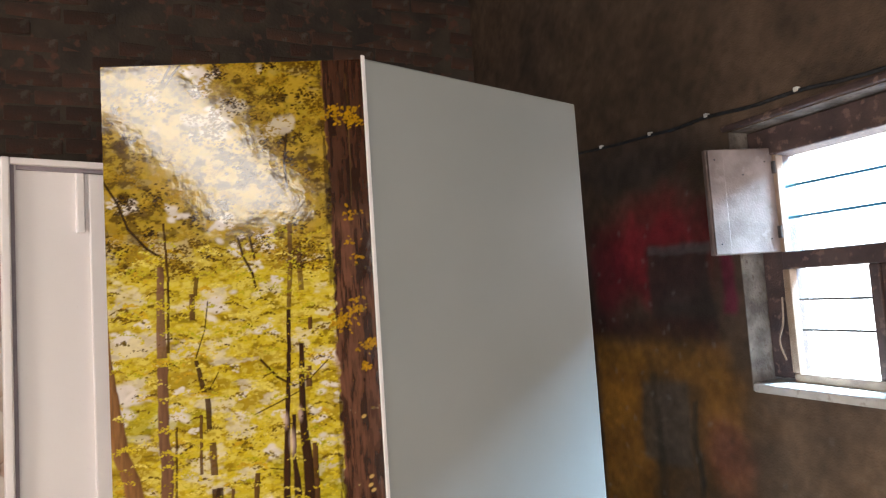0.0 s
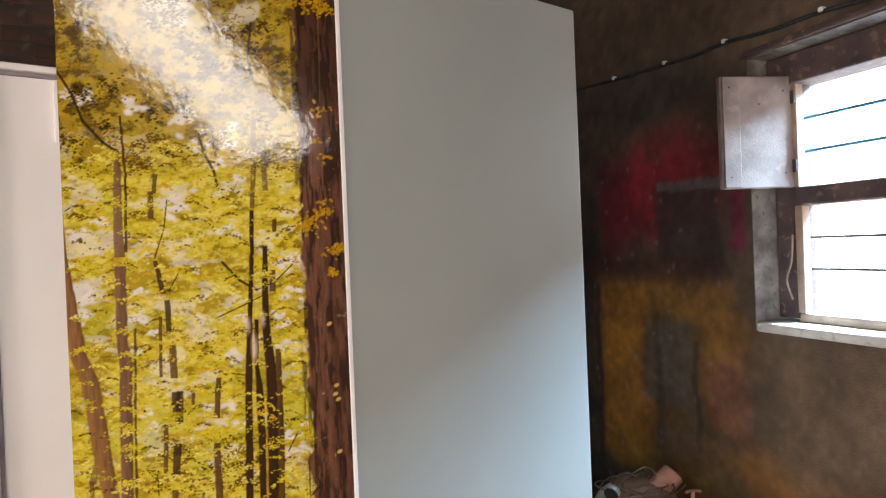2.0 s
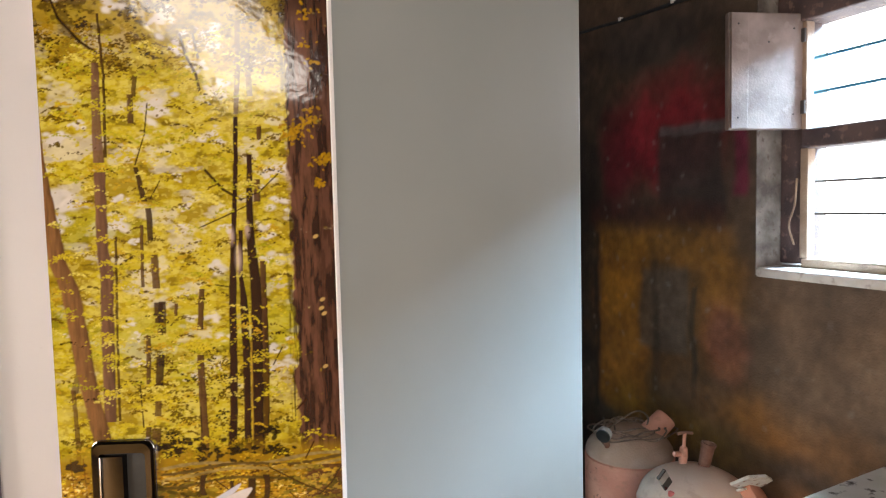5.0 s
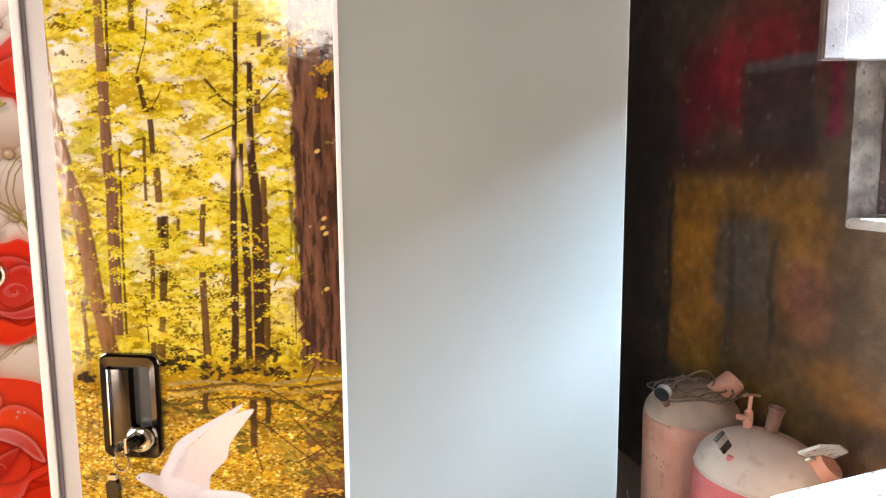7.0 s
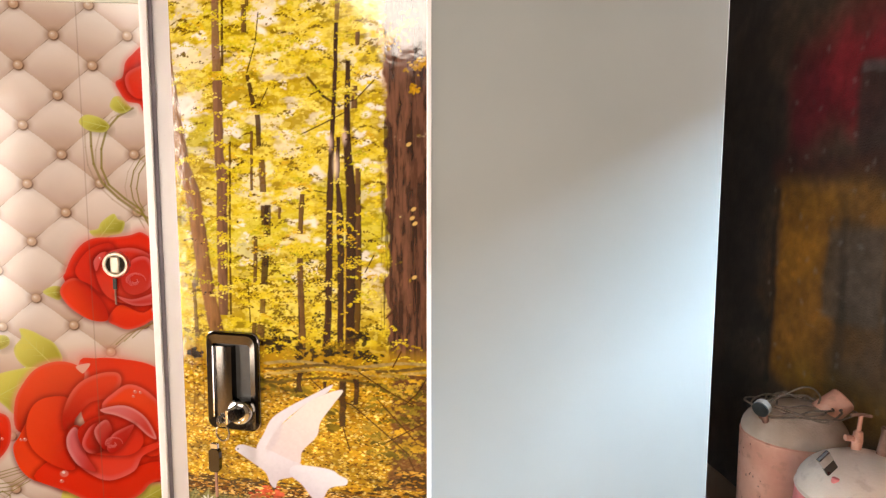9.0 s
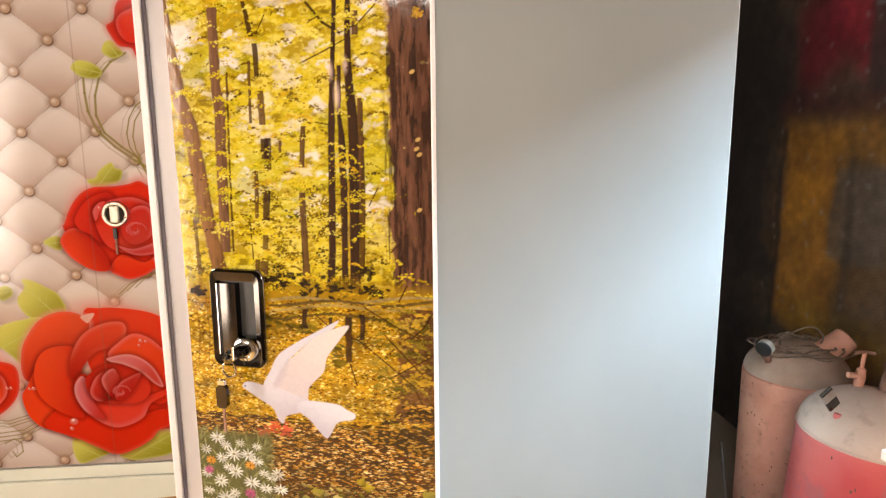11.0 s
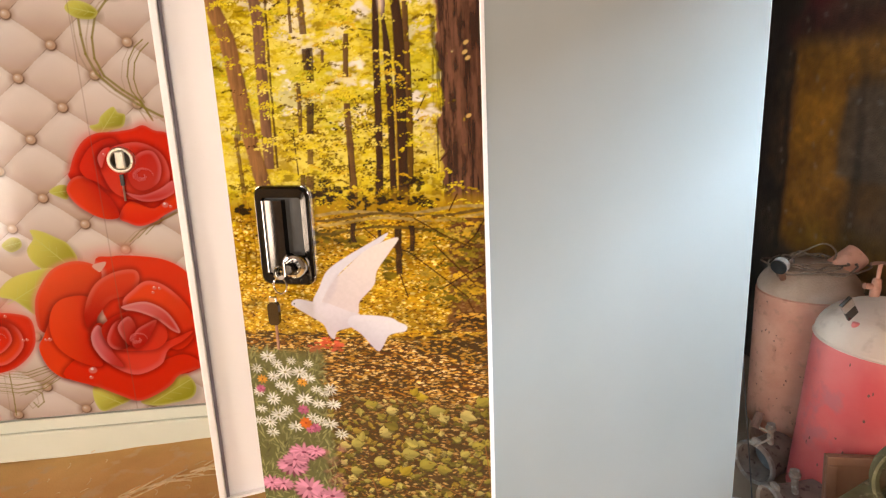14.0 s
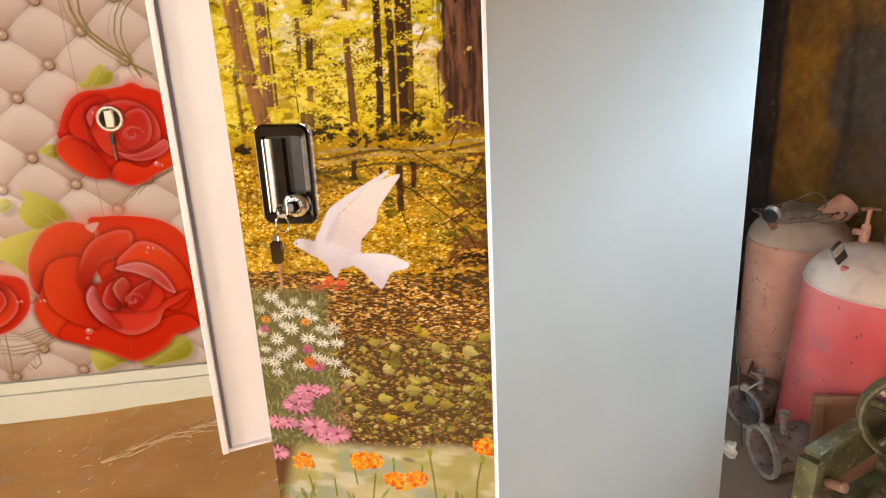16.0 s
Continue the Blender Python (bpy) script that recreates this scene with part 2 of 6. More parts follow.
def prism(outline, y0, y1, bevel=0.0):
    """An outline in x and z, given depth along y."""
    bm = bmesh.new()
    front = [bm.verts.new((x, y0, z)) for x, z in outline]
    back = [bm.verts.new((x, y1, z)) for x, z in outline]
    bm.faces.new(front)
    bm.faces.new(back[::-1])
    for k in range(len(front)):
        q = (k + 1) % len(front)
        bm.faces.new((front[k], back[k], back[q], front[q]))
    if bevel:
        bmesh.ops.bevel(bm, geom=[e for e in bm.edges if abs(e.verts[0].co.y - e.verts[1].co.y) < 1e-6 and e.verts[0].co.y == y0], offset=bevel, segments=2, affect="EDGES", profile=0.5)
    return bm


def rounded(x0, x1, z0, z1, r, n=5):
    out = []
    for cx, cz, a0 in ((x1 - r, z1 - r, 0), (x0 + r, z1 - r, 90), (x0 + r, z0 + r, 180), (x1 - r, z0 + r, 270)):
        out += [(cx + r * math.cos(radians(a0 + 90 * k / n)), cz + r * math.sin(radians(a0 + 90 * k / n))) for k in range(n + 1)]
    return out


# ---- painting on fine grids ----
RNG = np.random.default_rng(7)


def vnoise(x, z, seed):
    """Smooth lattice noise, 0 to 1."""
    xi, zi = np.floor(x).astype(np.int64), np.floor(z).astype(np.int64)
    fx, fz = x - xi, z - zi
    fx, fz = fx * fx * (3 - 2 * fx), fz * fz * (3 - 2 * fz)

    def h(a, b):
        v = (a * 374761393 + b * 668265263 + seed * 974711) & 0x7FFFFFFF
        v = ((v ^ (v >> 13)) * 1274126177) & 0x7FFFFFFF
        return ((v ^ (v >> 16)) & 0xFFFF) / 65535.0

    top = h(xi, zi) * (1 - fx) + h(xi + 1, zi) * fx
    low = h(xi, zi + 1) * (1 - fx) + h(xi + 1, zi + 1) * fx
    return top * (1 - fz) + low * fz


def fractal(x, z, seed, octaves=4):
    total, weight = 0, 0
    for k in range(octaves):
        total = total + vnoise(x * 2**k, z * 2**k, seed + 17 * k) * 0.55**k
        weight += 0.55**k
    return total / weight


def step(a, b, v):
    s = np.clip((v - a) / (b - a), 0, 1)
    return s * s * (3 - 2 * s)


class Canvas:
    """A picture of linear colours over a rectangle of x and z in metres."""

    def __init__(self, x0, x1, z0, z1, cell):
        self.nx, self.nz = int(round((x1 - x0) / cell)) + 1, int(round((z1 - z0) / cell)) + 1
        self.x, self.z = np.linspace(x0, x1, self.nx), np.linspace(z0, z1, self.nz)
        self.X, self.Z = np.meshgrid(self.x, self.z)
        self.rgb = np.zeros((self.nz, self.nx, 3))

    def lay(self, mask, colour, where=None):
        if where is None:
            self.rgb += (np.asarray(colour) - self.rgb) * mask[..., None]
        else:
            view = self.rgb[where]
            view += (np.asarray(colour) - view) * mask[..., None]

    def window(self, cx, cz, r):
        i0, i1 = np.searchsorted(self.x, (cx - r, cx + r))
        k0, k1 = np.searchsorted(self.z, (cz - r, cz + r))
        return (slice(k0, k1), slice(i0, i1)) if i1 > i0 and k1 > k0 else None

    def dab(self, cx, cz, rx, rz, turn, colour, soft=0.35, alpha=1.0):
        w = self.window(cx, cz, max(rx, rz) * 1.15)
        if w is None:
            return
        x, z = self.X[w] - cx, self.Z[w] - cz
        c, s = math.cos(turn), math.sin(turn)
        d = np.hypot((x * c + z * s) / rx, (z * c - x * s) / rz)
        self.lay(alpha * (1 - step(1 - soft, 1.0 + 0.05, d)), colour, w)

    def petals(self, cx, cz, r, count, colour, turn=0.0, squash=1.0, width=0.22, core=None):
        for k in range(count):
            a = turn + 2 * math.pi * k / count
            shade = 0.62 + 0.5 * RNG.random()
            self.dab(cx + 0.55 * r * math.cos(a), cz + 0.55 * r * math.sin(a) * squash, 0.5 * r, width * r, math.atan2(math.sin(a) * squash, math.cos(a)), np.array(colour) * shade, 0.4)
        if core is not None:
            self.dab(cx, cz, 0.2 * r, 0.2 * r * squash, 0, core, 0.4)

    def line(self, points, r, colour, alpha=1.0):
        """A fine curved line."""
        pts = np.array(points)
        for (xa, za), (xb, zb) in zip(pts[:-1], pts[1:]):
            n = max(2, int(math.hypot(xb - xa, zb - za) / (r * 0.8)))
            for s in np.linspace(0, 1, n):
                self.dab(xa + (xb - xa) * s, za + (zb - za) * s, r, r, 0, colour, 0.6, alpha)

    def shape(self, points, colour, to=None, along=(0, -1), soft=1.2, alpha=1.0, rim=None, rim_width=0.004, shade=None, shade_width=0.02, rim_side=None):
        """A closed smooth outline: toned from colour to another, with a pale rim inside the edge and a soft shade outside it."""
        p = np.array([q[:2] for q in points])
        s = np.linspace(0, 1, 5, endpoint=False)[:, None]
        curve = []
        for k in range(len(p)):
            a, b, c, d = p[k - 1], p[k], p[(k + 1) % len(p)], p[(k + 2) % len(p)]
            curve.append(0.5 * (2 * b + (c - a) * s + (2 * a - 5 * b + 4 * c - d) * s**2 + (3 * b - a - 3 * c + d) * s**3))
        curve = np.concatenate(curve)
        lo, hi = curve.min(0), curve.max(0)
        pad = shade_width if shade is not None else 0.004
        i0, i1 = np.searchsorted(self.x, (lo[0] - pad, hi[0] + pad))
        k0, k1 = np.searchsorted(self.z, (lo[1] - pad, hi[1] + pad))
        if i1 <= i0 or k1 <= k0:
            return
        w = (slice(k0, k1), slice(i0, i1))
        x, z = self.X[w], self.Z[w]
        inside, dist = np.zeros(x.shape, bool), np.full(x.shape, 9.0)
        for (xa, za), (xb, zb) in zip(curve, np.roll(curve, -1, 0)):
            if za != zb:
                inside ^= ((za > z) != (zb > z)) & (x < (xb - xa) * (z - za) / (zb - za) + xa)
            dx, dz = xb - xa, zb - za
            u = np.clip(((x - xa) * dx + (z - za) * dz) / max(dx * dx + dz * dz, 1e-12), 0, 1)
            dist = np.minimum(dist, (x - xa - u * dx) ** 2 + (z - za - u * dz) ** 2)
        dist = np.sqrt(dist) * np.where(inside, 1, -1)
        cell = self.x[1] - self.x[0]
        view = self.rgb[w]
        if shade is not None:
            m = 0.6 * alpha * step(-shade_width, 0, dist) ** 2
            view += (np.asarray(shade) - view) * m[..., None]
        tone = np.asarray(colour)[None, None]
        if to is not None:
            g = (x - (lo[0] + hi[0]) / 2) * along[0] / (hi[0] - lo[0]) + (z - (lo[1] + hi[1]) / 2) * along[1] / (hi[1] - lo[1])
            tone = tone + (np.asarray(to) - tone) * step(-0.45, 0.45, g)[..., None]
        if rim is not None:
            r = 0.5 * step(rim_width * 2.2, 0, dist)
            if rim_side is not None:
                r = r * step(-0.1, 0.25, (x - (lo[0] + hi[0]) / 2) * rim_side[0] / (hi[0] - lo[0]) + (z - (lo[1] + hi[1]) / 2) * rim_side[1] / (hi[1] - lo[1]))
            tone = tone + (np.asarray(rim) - tone) * r[..., None]
        m = alpha * step(-cell * soft * 0.5, cell * soft * 0.5, dist)
        view += (tone - view) * m[..., None]

    def mesh(self, name, y, keep=None):
        """The picture as a flat fine mesh in the plane y, with its colours at the points."""
        n = self.nx * self.nz
        co = np.stack([self.X.ravel(), np.full(n, y), self.Z.ravel()], 1)
        idx = np.arange(n).reshape(self.nz, self.nx)
        quads = np.stack([idx[:-1, :-1], idx[:-1, 1:], idx[1:, 1:], idx[1:, :-1]], -1)
        if keep is not None:
            cx, cz = (self.x[:-1] + self.x[1:]) / 2, (self.z[:-1] + self.z[1:]) / 2
            quads = quads[keep(*np.meshgrid(cx, cz))]
        quads = quads.reshape(-1, 4)
        me = bpy.data.meshes.new(name)
        me.vertices.add(n)
        me.vertices.foreach_set("co", co.ravel())
        me.loops.add(quads.size)
        me.loops.foreach_set("vertex_index", quads.ravel())
        me.polygons.add(len(quads))
        me.polygons.foreach_set("loop_start", np.arange(0, quads.size, 4))
        me.update(calc_edges=True)
        at = me.color_attributes.new("print", "FLOAT_COLOR", "POINT")
        at.data.foreach_set("color", np.concatenate([np.clip(self.rgb, 0, 1).reshape(-1, 3), np.ones((n, 1))], 1).ravel())
        return me

# ---- the room ----


def floor_z(x, y):
    return 0.05 * x


def build_floor():
    bm = bmesh.new()
    n = 110
    rows = []
    for i in range(n + 1):
        row = []
        for k in range(n + 1):
            v = ROOM @ Vector((C_L - 3 + (C_R - C_L + 6) * i / n, D_F - 3 + (D_B - D_F + 6) * k / n, 0))
            bumpy = 0.010 * (noise.fractal(v * 2.2, 1.0, 2.0, 4)) + 0.004 * noise.noise(v * 11)
            row.append(bm.verts.new((v.x, v.y, floor_z(v.x, v.y) + bumpy - 0.006)))
        rows.append(row)
    for a, b in zip(rows, rows[1:]):
        for k in range(n):
            bm.faces.new((a[k], b[k], b[k + 1], a[k + 1]))
    ob = part("floor", bm, FLOOR, smooth=True)
    return tagged(ob, "uneven packed brown earth floor with dust and straw", "floor", kind="structure")


build_floor()

WIN_D0, WIN_D1, WIN_Z0, WIN_Z1 = -0.18, 0.575, 1.21, 2.055


def build_window_wall():
    core = bmesh.new()
    x0, x1 = C_R + 0.004, C_R + 0.30
    box(x0, x1, D_F - 0.3, WIN_D0, -0.3, H_ROOM, bm=core)
    box(x0, x1, WIN_D1, D_B + 0.3, -0.3, H_ROOM, bm=core)
    box(x0, x1, WIN_D0, WIN_D1, -0.3, WIN_Z0, bm=core)
    box(x0, x1, WIN_D0, WIN_D1, WIN_Z1, H_ROOM, bm=core)
    wall = part("wall_east", core, REVEAL, m=ROOM)
    tagged(wall, "thick rendered wall stained with red and ochre spray paint", "wall", kind="structure")
    cv = Canvas(-D_B, -D_F, -0.2, H_ROOM, 0.009)
    d, z = -cv.X, cv.Z
    soot = fractal(d * 2.2, z * 2.0, 3, 5)
    grain = fractal(d * 16, z * 16, 8, 4)
    cv.rgb[:] = np.array((0.088, 0.056, 0.037)) * (0.50 + 0.6 * soot + 0.45 * grain)[..., None]

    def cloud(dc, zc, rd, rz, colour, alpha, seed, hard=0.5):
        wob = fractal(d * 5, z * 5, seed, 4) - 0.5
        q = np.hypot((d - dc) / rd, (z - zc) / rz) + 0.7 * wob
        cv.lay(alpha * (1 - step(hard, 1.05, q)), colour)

    def patch(d0, d1, z0, z1, colour, alpha, soft, seed):
        wob = 0.05 * (fractal(d * 7, z * 7, seed, 3) - 0.5)
        m = step(d0 - soft, d0 + soft, d + wob) * (1 - step(d1 - soft, d1 + soft, d + wob)) * step(z0 - soft, z0 + soft, z + wob) * (1 - step(z1 - soft, z1 + soft, z + wob))
        cv.lay(alpha * m, colour)

    # Dimness of the far corner laid into the wall colour as near-black.
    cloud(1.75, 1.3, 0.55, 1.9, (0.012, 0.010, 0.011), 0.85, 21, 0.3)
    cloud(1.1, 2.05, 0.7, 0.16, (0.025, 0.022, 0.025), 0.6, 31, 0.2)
    cloud(0.98, 1.70, 0.42, 0.27, (0.26, 0.012, 0.024), 0.9, 22, 0.35)
    cloud(1.28, 1.60, 0.16, 0.28, (0.14, 0.008, 0.018), 0.8, 23, 0.3)
    patch(0.70, 1.02, 1.40, 1.70, (0.040, 0.028, 0.025), 0.9, 0.02, 24)
    patch(0.70, 1.01, 1.675, 1.712, (0.17, 0.15, 0.145), 0.6, 0.008, 25)
    patch(0.60, 0.66, 1.45, 1.78, (0.20, 0.012, 0.05), 0.8, 0.015, 26)
    patch(0.70, 1.46, 1.34, 1.44, (0.055, 0.012, 0.010), 0.7, 0.04, 36)
    cloud(1.0, 1.05, 0.62, 0.42, (0.17, 0.070, 0.012), 0.65, 27, 0.3)
    patch(1.08, 1.40, 0.60, 1.30, (0.36, 0.135, 0.014), 0.85, 0.04, 28)
    patch(0.66, 1.40, 1.22, 1.34, (0.34, 0.14, 0.016), 0.6, 0.04, 29)
    patch(0.86, 1.13, 0.88, 1.20, (0.12, 0.085, 0.062), 0.8, 0.02, 30)
    patch(1.14, 1.36, 0.98, 1.16, (0.46, 0.18, 0.016), 0.65, 0.04, 41)
    patch(0.62, 0.80, 0.86, 1.24, (0.40, 0.16, 0.016), 0.6, 0.05, 42)
    patch(1.40, 1.43, 0.55, 1.32, (0.020, 0.012, 0.010), 0.8, 0.015, 32)
    patch(0.83, 0.86, 0.75, 1.15, (0.030, 0.022, 0.018), 0.75, 0.010, 33)
    patch(1.02, 1.06, 0.60, 1.22, (0.035, 0.020, 0.014), 0.6, 0.015, 43)
    cloud(0.70, 0.98, 0.14, 0.17, (0.34, 0.09, 0.07), 0.65, 34, 0.2)
    cloud(0.45, 0.75, 0.45, 0.13, (0.32, 0.125, 0.018), 0.75, 35, 0.2)
    cloud(0.95, 0.62, 0.5, 0.12, (0.26, 0.13, 0.014), 0.6, 37, 0.2)
    cloud(0.15, 1.0, 0.5, 0.22, (0.15, 0.085, 0.045), 0.5, 38, 0.2)
    cloud(0.1, 0.95, 0.75, 0.36, (0.165, 0.100, 0.058), 0.8, 44, 0.3)
    cloud(0.2, 0.55, 0.5, 0.10, (0.28, 0.11, 0.02), 0.5, 39, 0.2)
    for _ in range(160):
        dd, zz = RNG.uniform(-0.4, 1.5), RNG.uniform(0.5, 1.9)
        tone = RNG.choice([0.06, 0.30, 0.42])
        cv.dab(-dd, zz, RNG.uniform(0.012, 0.022), 0.012, RNG.uniform(0, 3), (tone, tone * 0.9, tone * 0.8), 0.8, 0.22)
    for _ in range(14):
        dd, zz = RNG.uniform(0.2, 1.3), RNG.uniform(0.8, 1.4)
        cv.line([(-dd, zz), (-dd + RNG.uniform(0.05, 0.12), zz + RNG.uniform(-0.05, 0.03))], 0.007, (0.30, 0.24, 0.18), 0.07)
    cv.rgb *= (0.45 + 1.0 * fractal(d * 9, z * 9, 13, 5))[..., None] * (0.55 + 0.9 * fractal(d * 34, z * 34, 12, 4))[..., None]
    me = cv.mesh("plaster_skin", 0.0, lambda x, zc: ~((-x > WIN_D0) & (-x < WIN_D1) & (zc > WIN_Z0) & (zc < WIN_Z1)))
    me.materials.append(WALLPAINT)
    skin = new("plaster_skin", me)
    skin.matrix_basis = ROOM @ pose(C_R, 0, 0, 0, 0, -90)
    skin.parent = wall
    return wall


build_window_wall()


def build_window():
    frame_c = C_R + 0.10
    win = thing("window_1", ROOM @ pose(frame_c, 0, 0), "old wooden window with iron bars and one open shutter", "window", kind="structure")
    o0, o1, z0, z1 = -0.10, 0.49, 1.26, 1.96
    f = WOOD
    part("frame_post", box(0, 0.07, o1, WIN_D1 - 0.002, WIN_Z0 + 0.03, WIN_Z1 - 0.002, 0.004), DARK_WOOD, win)
    part("frame_post", box(0, 0.07, WIN_D0 + 0.002, o0, WIN_Z0 + 0.03, WIN_Z1 - 0.002, 0.004), DARK_WOOD, win)
    part("frame_bead", box(-0.012, 0.02, o1 - 0.022, o1 + 0.004, z0, 1.588, 0.003), f, win)
    part("frame_bead", box(-0.012, 0.02, o1 - 0.014, o1 + 0.004, 1.645, z1, 0.003), f, win)
    part("frame_head", box(-0.02, 0.09, WIN_D0 + 0.002, WIN_D1 - 0.002, z1, WIN_Z1 - 0.004, 0.006), DARK_WOOD, win)
    part("transom", box(-0.015, 0.07, o0, o1, 1.588, 1.645, 0.006), DARK_WOOD, win)
    part("bottom_rail", box(-0.012, 0.07, o0, o1, z0 - 0.035, z0, 0.006), f, win)
    part("window_sill", box(-0.105, 0.18, WIN_D0 + 0.003, WIN_D1 - 0.003, WIN_Z0 - 0.01, WIN_Z0 + 0.022, 0.01), SILL, win, "worn limewashed sill, lightened as if sunlit")
    part("mullion", box(0.0, 0.07, 0.195, 0.225, z0, 1.588, 0.004), DARK_WOOD, win)
    part("closed_shutter", box(0.01, 0.035, o0, 0.195, z0, 1.588, 0.003), DARK_WOOD, win, "closed dark wooden shutter")
    for zz in (1.857, 1.755):
        part("bar", tube([(0.035, o0 - 0.01, zz), (0.035, o1 + 0.01, zz)], 0.005), ROD, win, "blue painted iron bar")
    for zz in (1.49, 1.393):
        part("bar", tube([(0.035, 0.215, zz), (0.035, o1 + 0.01, zz)], 0.004), IRON, win)
    sh = part("open_shutter", box(0, 0.022, -0.235, 0, 1.645, 1.985, 0.004), SHUTTER, win, "pale scuffed shutter swung into the room", m=ROOM @ pose(frame_c - 0.005, o1 + 0.02, 0, 0, 0, -90 - 14))
    part("shutter_batten", box(0.022, 0.030, -0.232, -0.178, 1.648, 1.982, 0.002), SHUTTER, sh, m=ROOM @ pose(frame_c - 0.005, o1 + 0.02, 0, 0, 0, -90 - 14))
    for yy, zz in ((-0.21, 1.95), (-0.21, 1.68), (-0.11, 1.90), (-0.03, 1.94), (-0.03, 1.69)):
        part("nail", lathe([(0.003, 0), (0.0025, 0.0015), (0.0005, 0.002)], 10), IRON, sh, m=ROOM @ pose(frame_c - 0.005, o1 + 0.02, 0, 0, 0, -90 - 14) @ pose(0.030 if yy < -0.18 else 0.022, yy, zz, 0, 90, 0))
    part("bent_wire", tube([(-0.02, 0.505, 1.30), (-0.03, 0.515, 1.36), (-0.025, 0.50, 1.42), (-0.02, 0.498, 1.50)], 0.003), WOOD, win)
    part("hinge", box(-0.018, -0.002, 0.478, 0.50, 1.69, 1.73, 0.002), IRON, win)
    part("hinge", box(-0.018, -0.002, 0.478, 0.50, 1.90, 1.94, 0.002), IRON, win)
    return win


build_window()


def build_lintel():
    bm = bmesh.new()
    box(C_R - 0.012, C_R + 0.02, WIN_D0 - 0.35, WIN_D1 + 0.02, 2.057, 2.078, 0.006, bm)
    for v in bm.verts:
        v.co += Vector((0.006, 0, 0.008)) * noise.noise(v.co * 9)
    tagged(part("trim", bm, DARK_WOOD, m=ROOM), "splintered timber lintel edge above the window", "lintel", kind="structure")


build_lintel()


def build_backdrop():
    bm = box(C_R + 3.2, C_R + 3.22, -6, 7, 0.0, 2.9)
    tagged(part("backdrop", bm, OUTSIDE, m=ROOM), "overexposed hazy daylight outside the window", "backdrop", kind="structure")


build_backdrop()


def build_back_wall():
    wall = part("wall_north", box(C_L - 0.3, C_R + 0.3, D_B, D_B + 0.25, -0.4, H_ROOM), MORTAR, m=ROOM)
    tagged(wall, "sooty unplastered brick wall", "wall", kind="structure")
    return wall


WALL_NORTH = build_back_wall()


def build_other_walls():
    bm = bmesh.new()
    d0, d1, z1 = -2.15, -1.1, 2.08
    box(C_L - 0.25, C_L, D_F - 0.3, d0, -0.4, H_ROOM, bm=bm)
    box(C_L - 0.25, C_L, d1, D_B + 0.25, -0.4, H_ROOM, bm=bm)
    box(C_L - 0.25, C_L, d0, d1, z1, H_ROOM, bm=bm)
    tagged(part("wall_west", bm, PLASTER, m=ROOM), "grimy plastered wall with an open doorway", "wall", kind="structure")
    # front wall with a slanting gap under the roof
    bm = bmesh.new()
    # Low opening between the first two pieces is assumed, for the fill lamp.
    pieces = [
        [(C_L - 0.3, -0.4), (-0.79, -0.4), (-0.79, 2.12), (C_L - 0.3, 2.12)],
        [(0.11, -0.4), (C_R + 0.3, -0.4), (C_R + 0.3, 2.12), (0.11, 2.12)],
        [(-1.30, 2.12), (C_R + 0.3, 2.12), (C_R + 0.3, H_ROOM), (-2.30, H_ROOM), (-1.28, 2.22)],
        [(C_L - 0.3, 2.12), (-2.02, 2.12), (-2.06, 2.33), (-2.64, 2.85), (-3.2, H_ROOM), (C_L - 0.3, H_ROOM)],
    ]
    for outline in pieces:
        front = [bm.verts.new((x, D_F, z)) for x, z in outline]
        back = [bm.verts.new((x, D_F - 0.2, z)) for x, z in outline]
        bm.faces.new(front)
        bm.faces.new(back[::-1])
        for k in range(len(front)):
            q = (k + 1) % len(front)
            bm.faces.new((front[k], back[k], back[q], front[q]))
    tagged(part("wall_south", bm, PLASTER, m=ROOM), "grimy plastered wall with a slanting gap below the roof", "wall", kind="structure")
    tagged(part("ceiling", box(C_L - 0.3, C_R + 0.3, D_F - 0.3, D_B + 0.3, H_ROOM, H_ROOM + 0.1), CEIL, m=ROOM), "smoke-darkened ceiling", "ceiling", kind="structure")


build_other_walls()

# ---- the wardrobe with the forest doors ----
W_DEPTH, W_WIDTH, W_TOP, W_LOW = 0.547, 0.86, 1.975, 0.14


def ink(r, g, b):
    """A printing ink, from its look under plain light."""
    return np.array((0.66 * (r / 255) ** 2.2, 0.70 * (g / 255) ** 2.2, 0.76 * (b / 255) ** 2.2))


LEMON, YELLOW, GOLD, OLIVE, MOSS, UMBER, AMBER, SKYLIGHT = (ink(*c) for c in ((238, 214, 104), (222, 196, 52), (212, 172, 44), (172, 142, 24), (124, 100, 20), (76, 48, 16), (172, 142, 46), (246, 230, 214)))


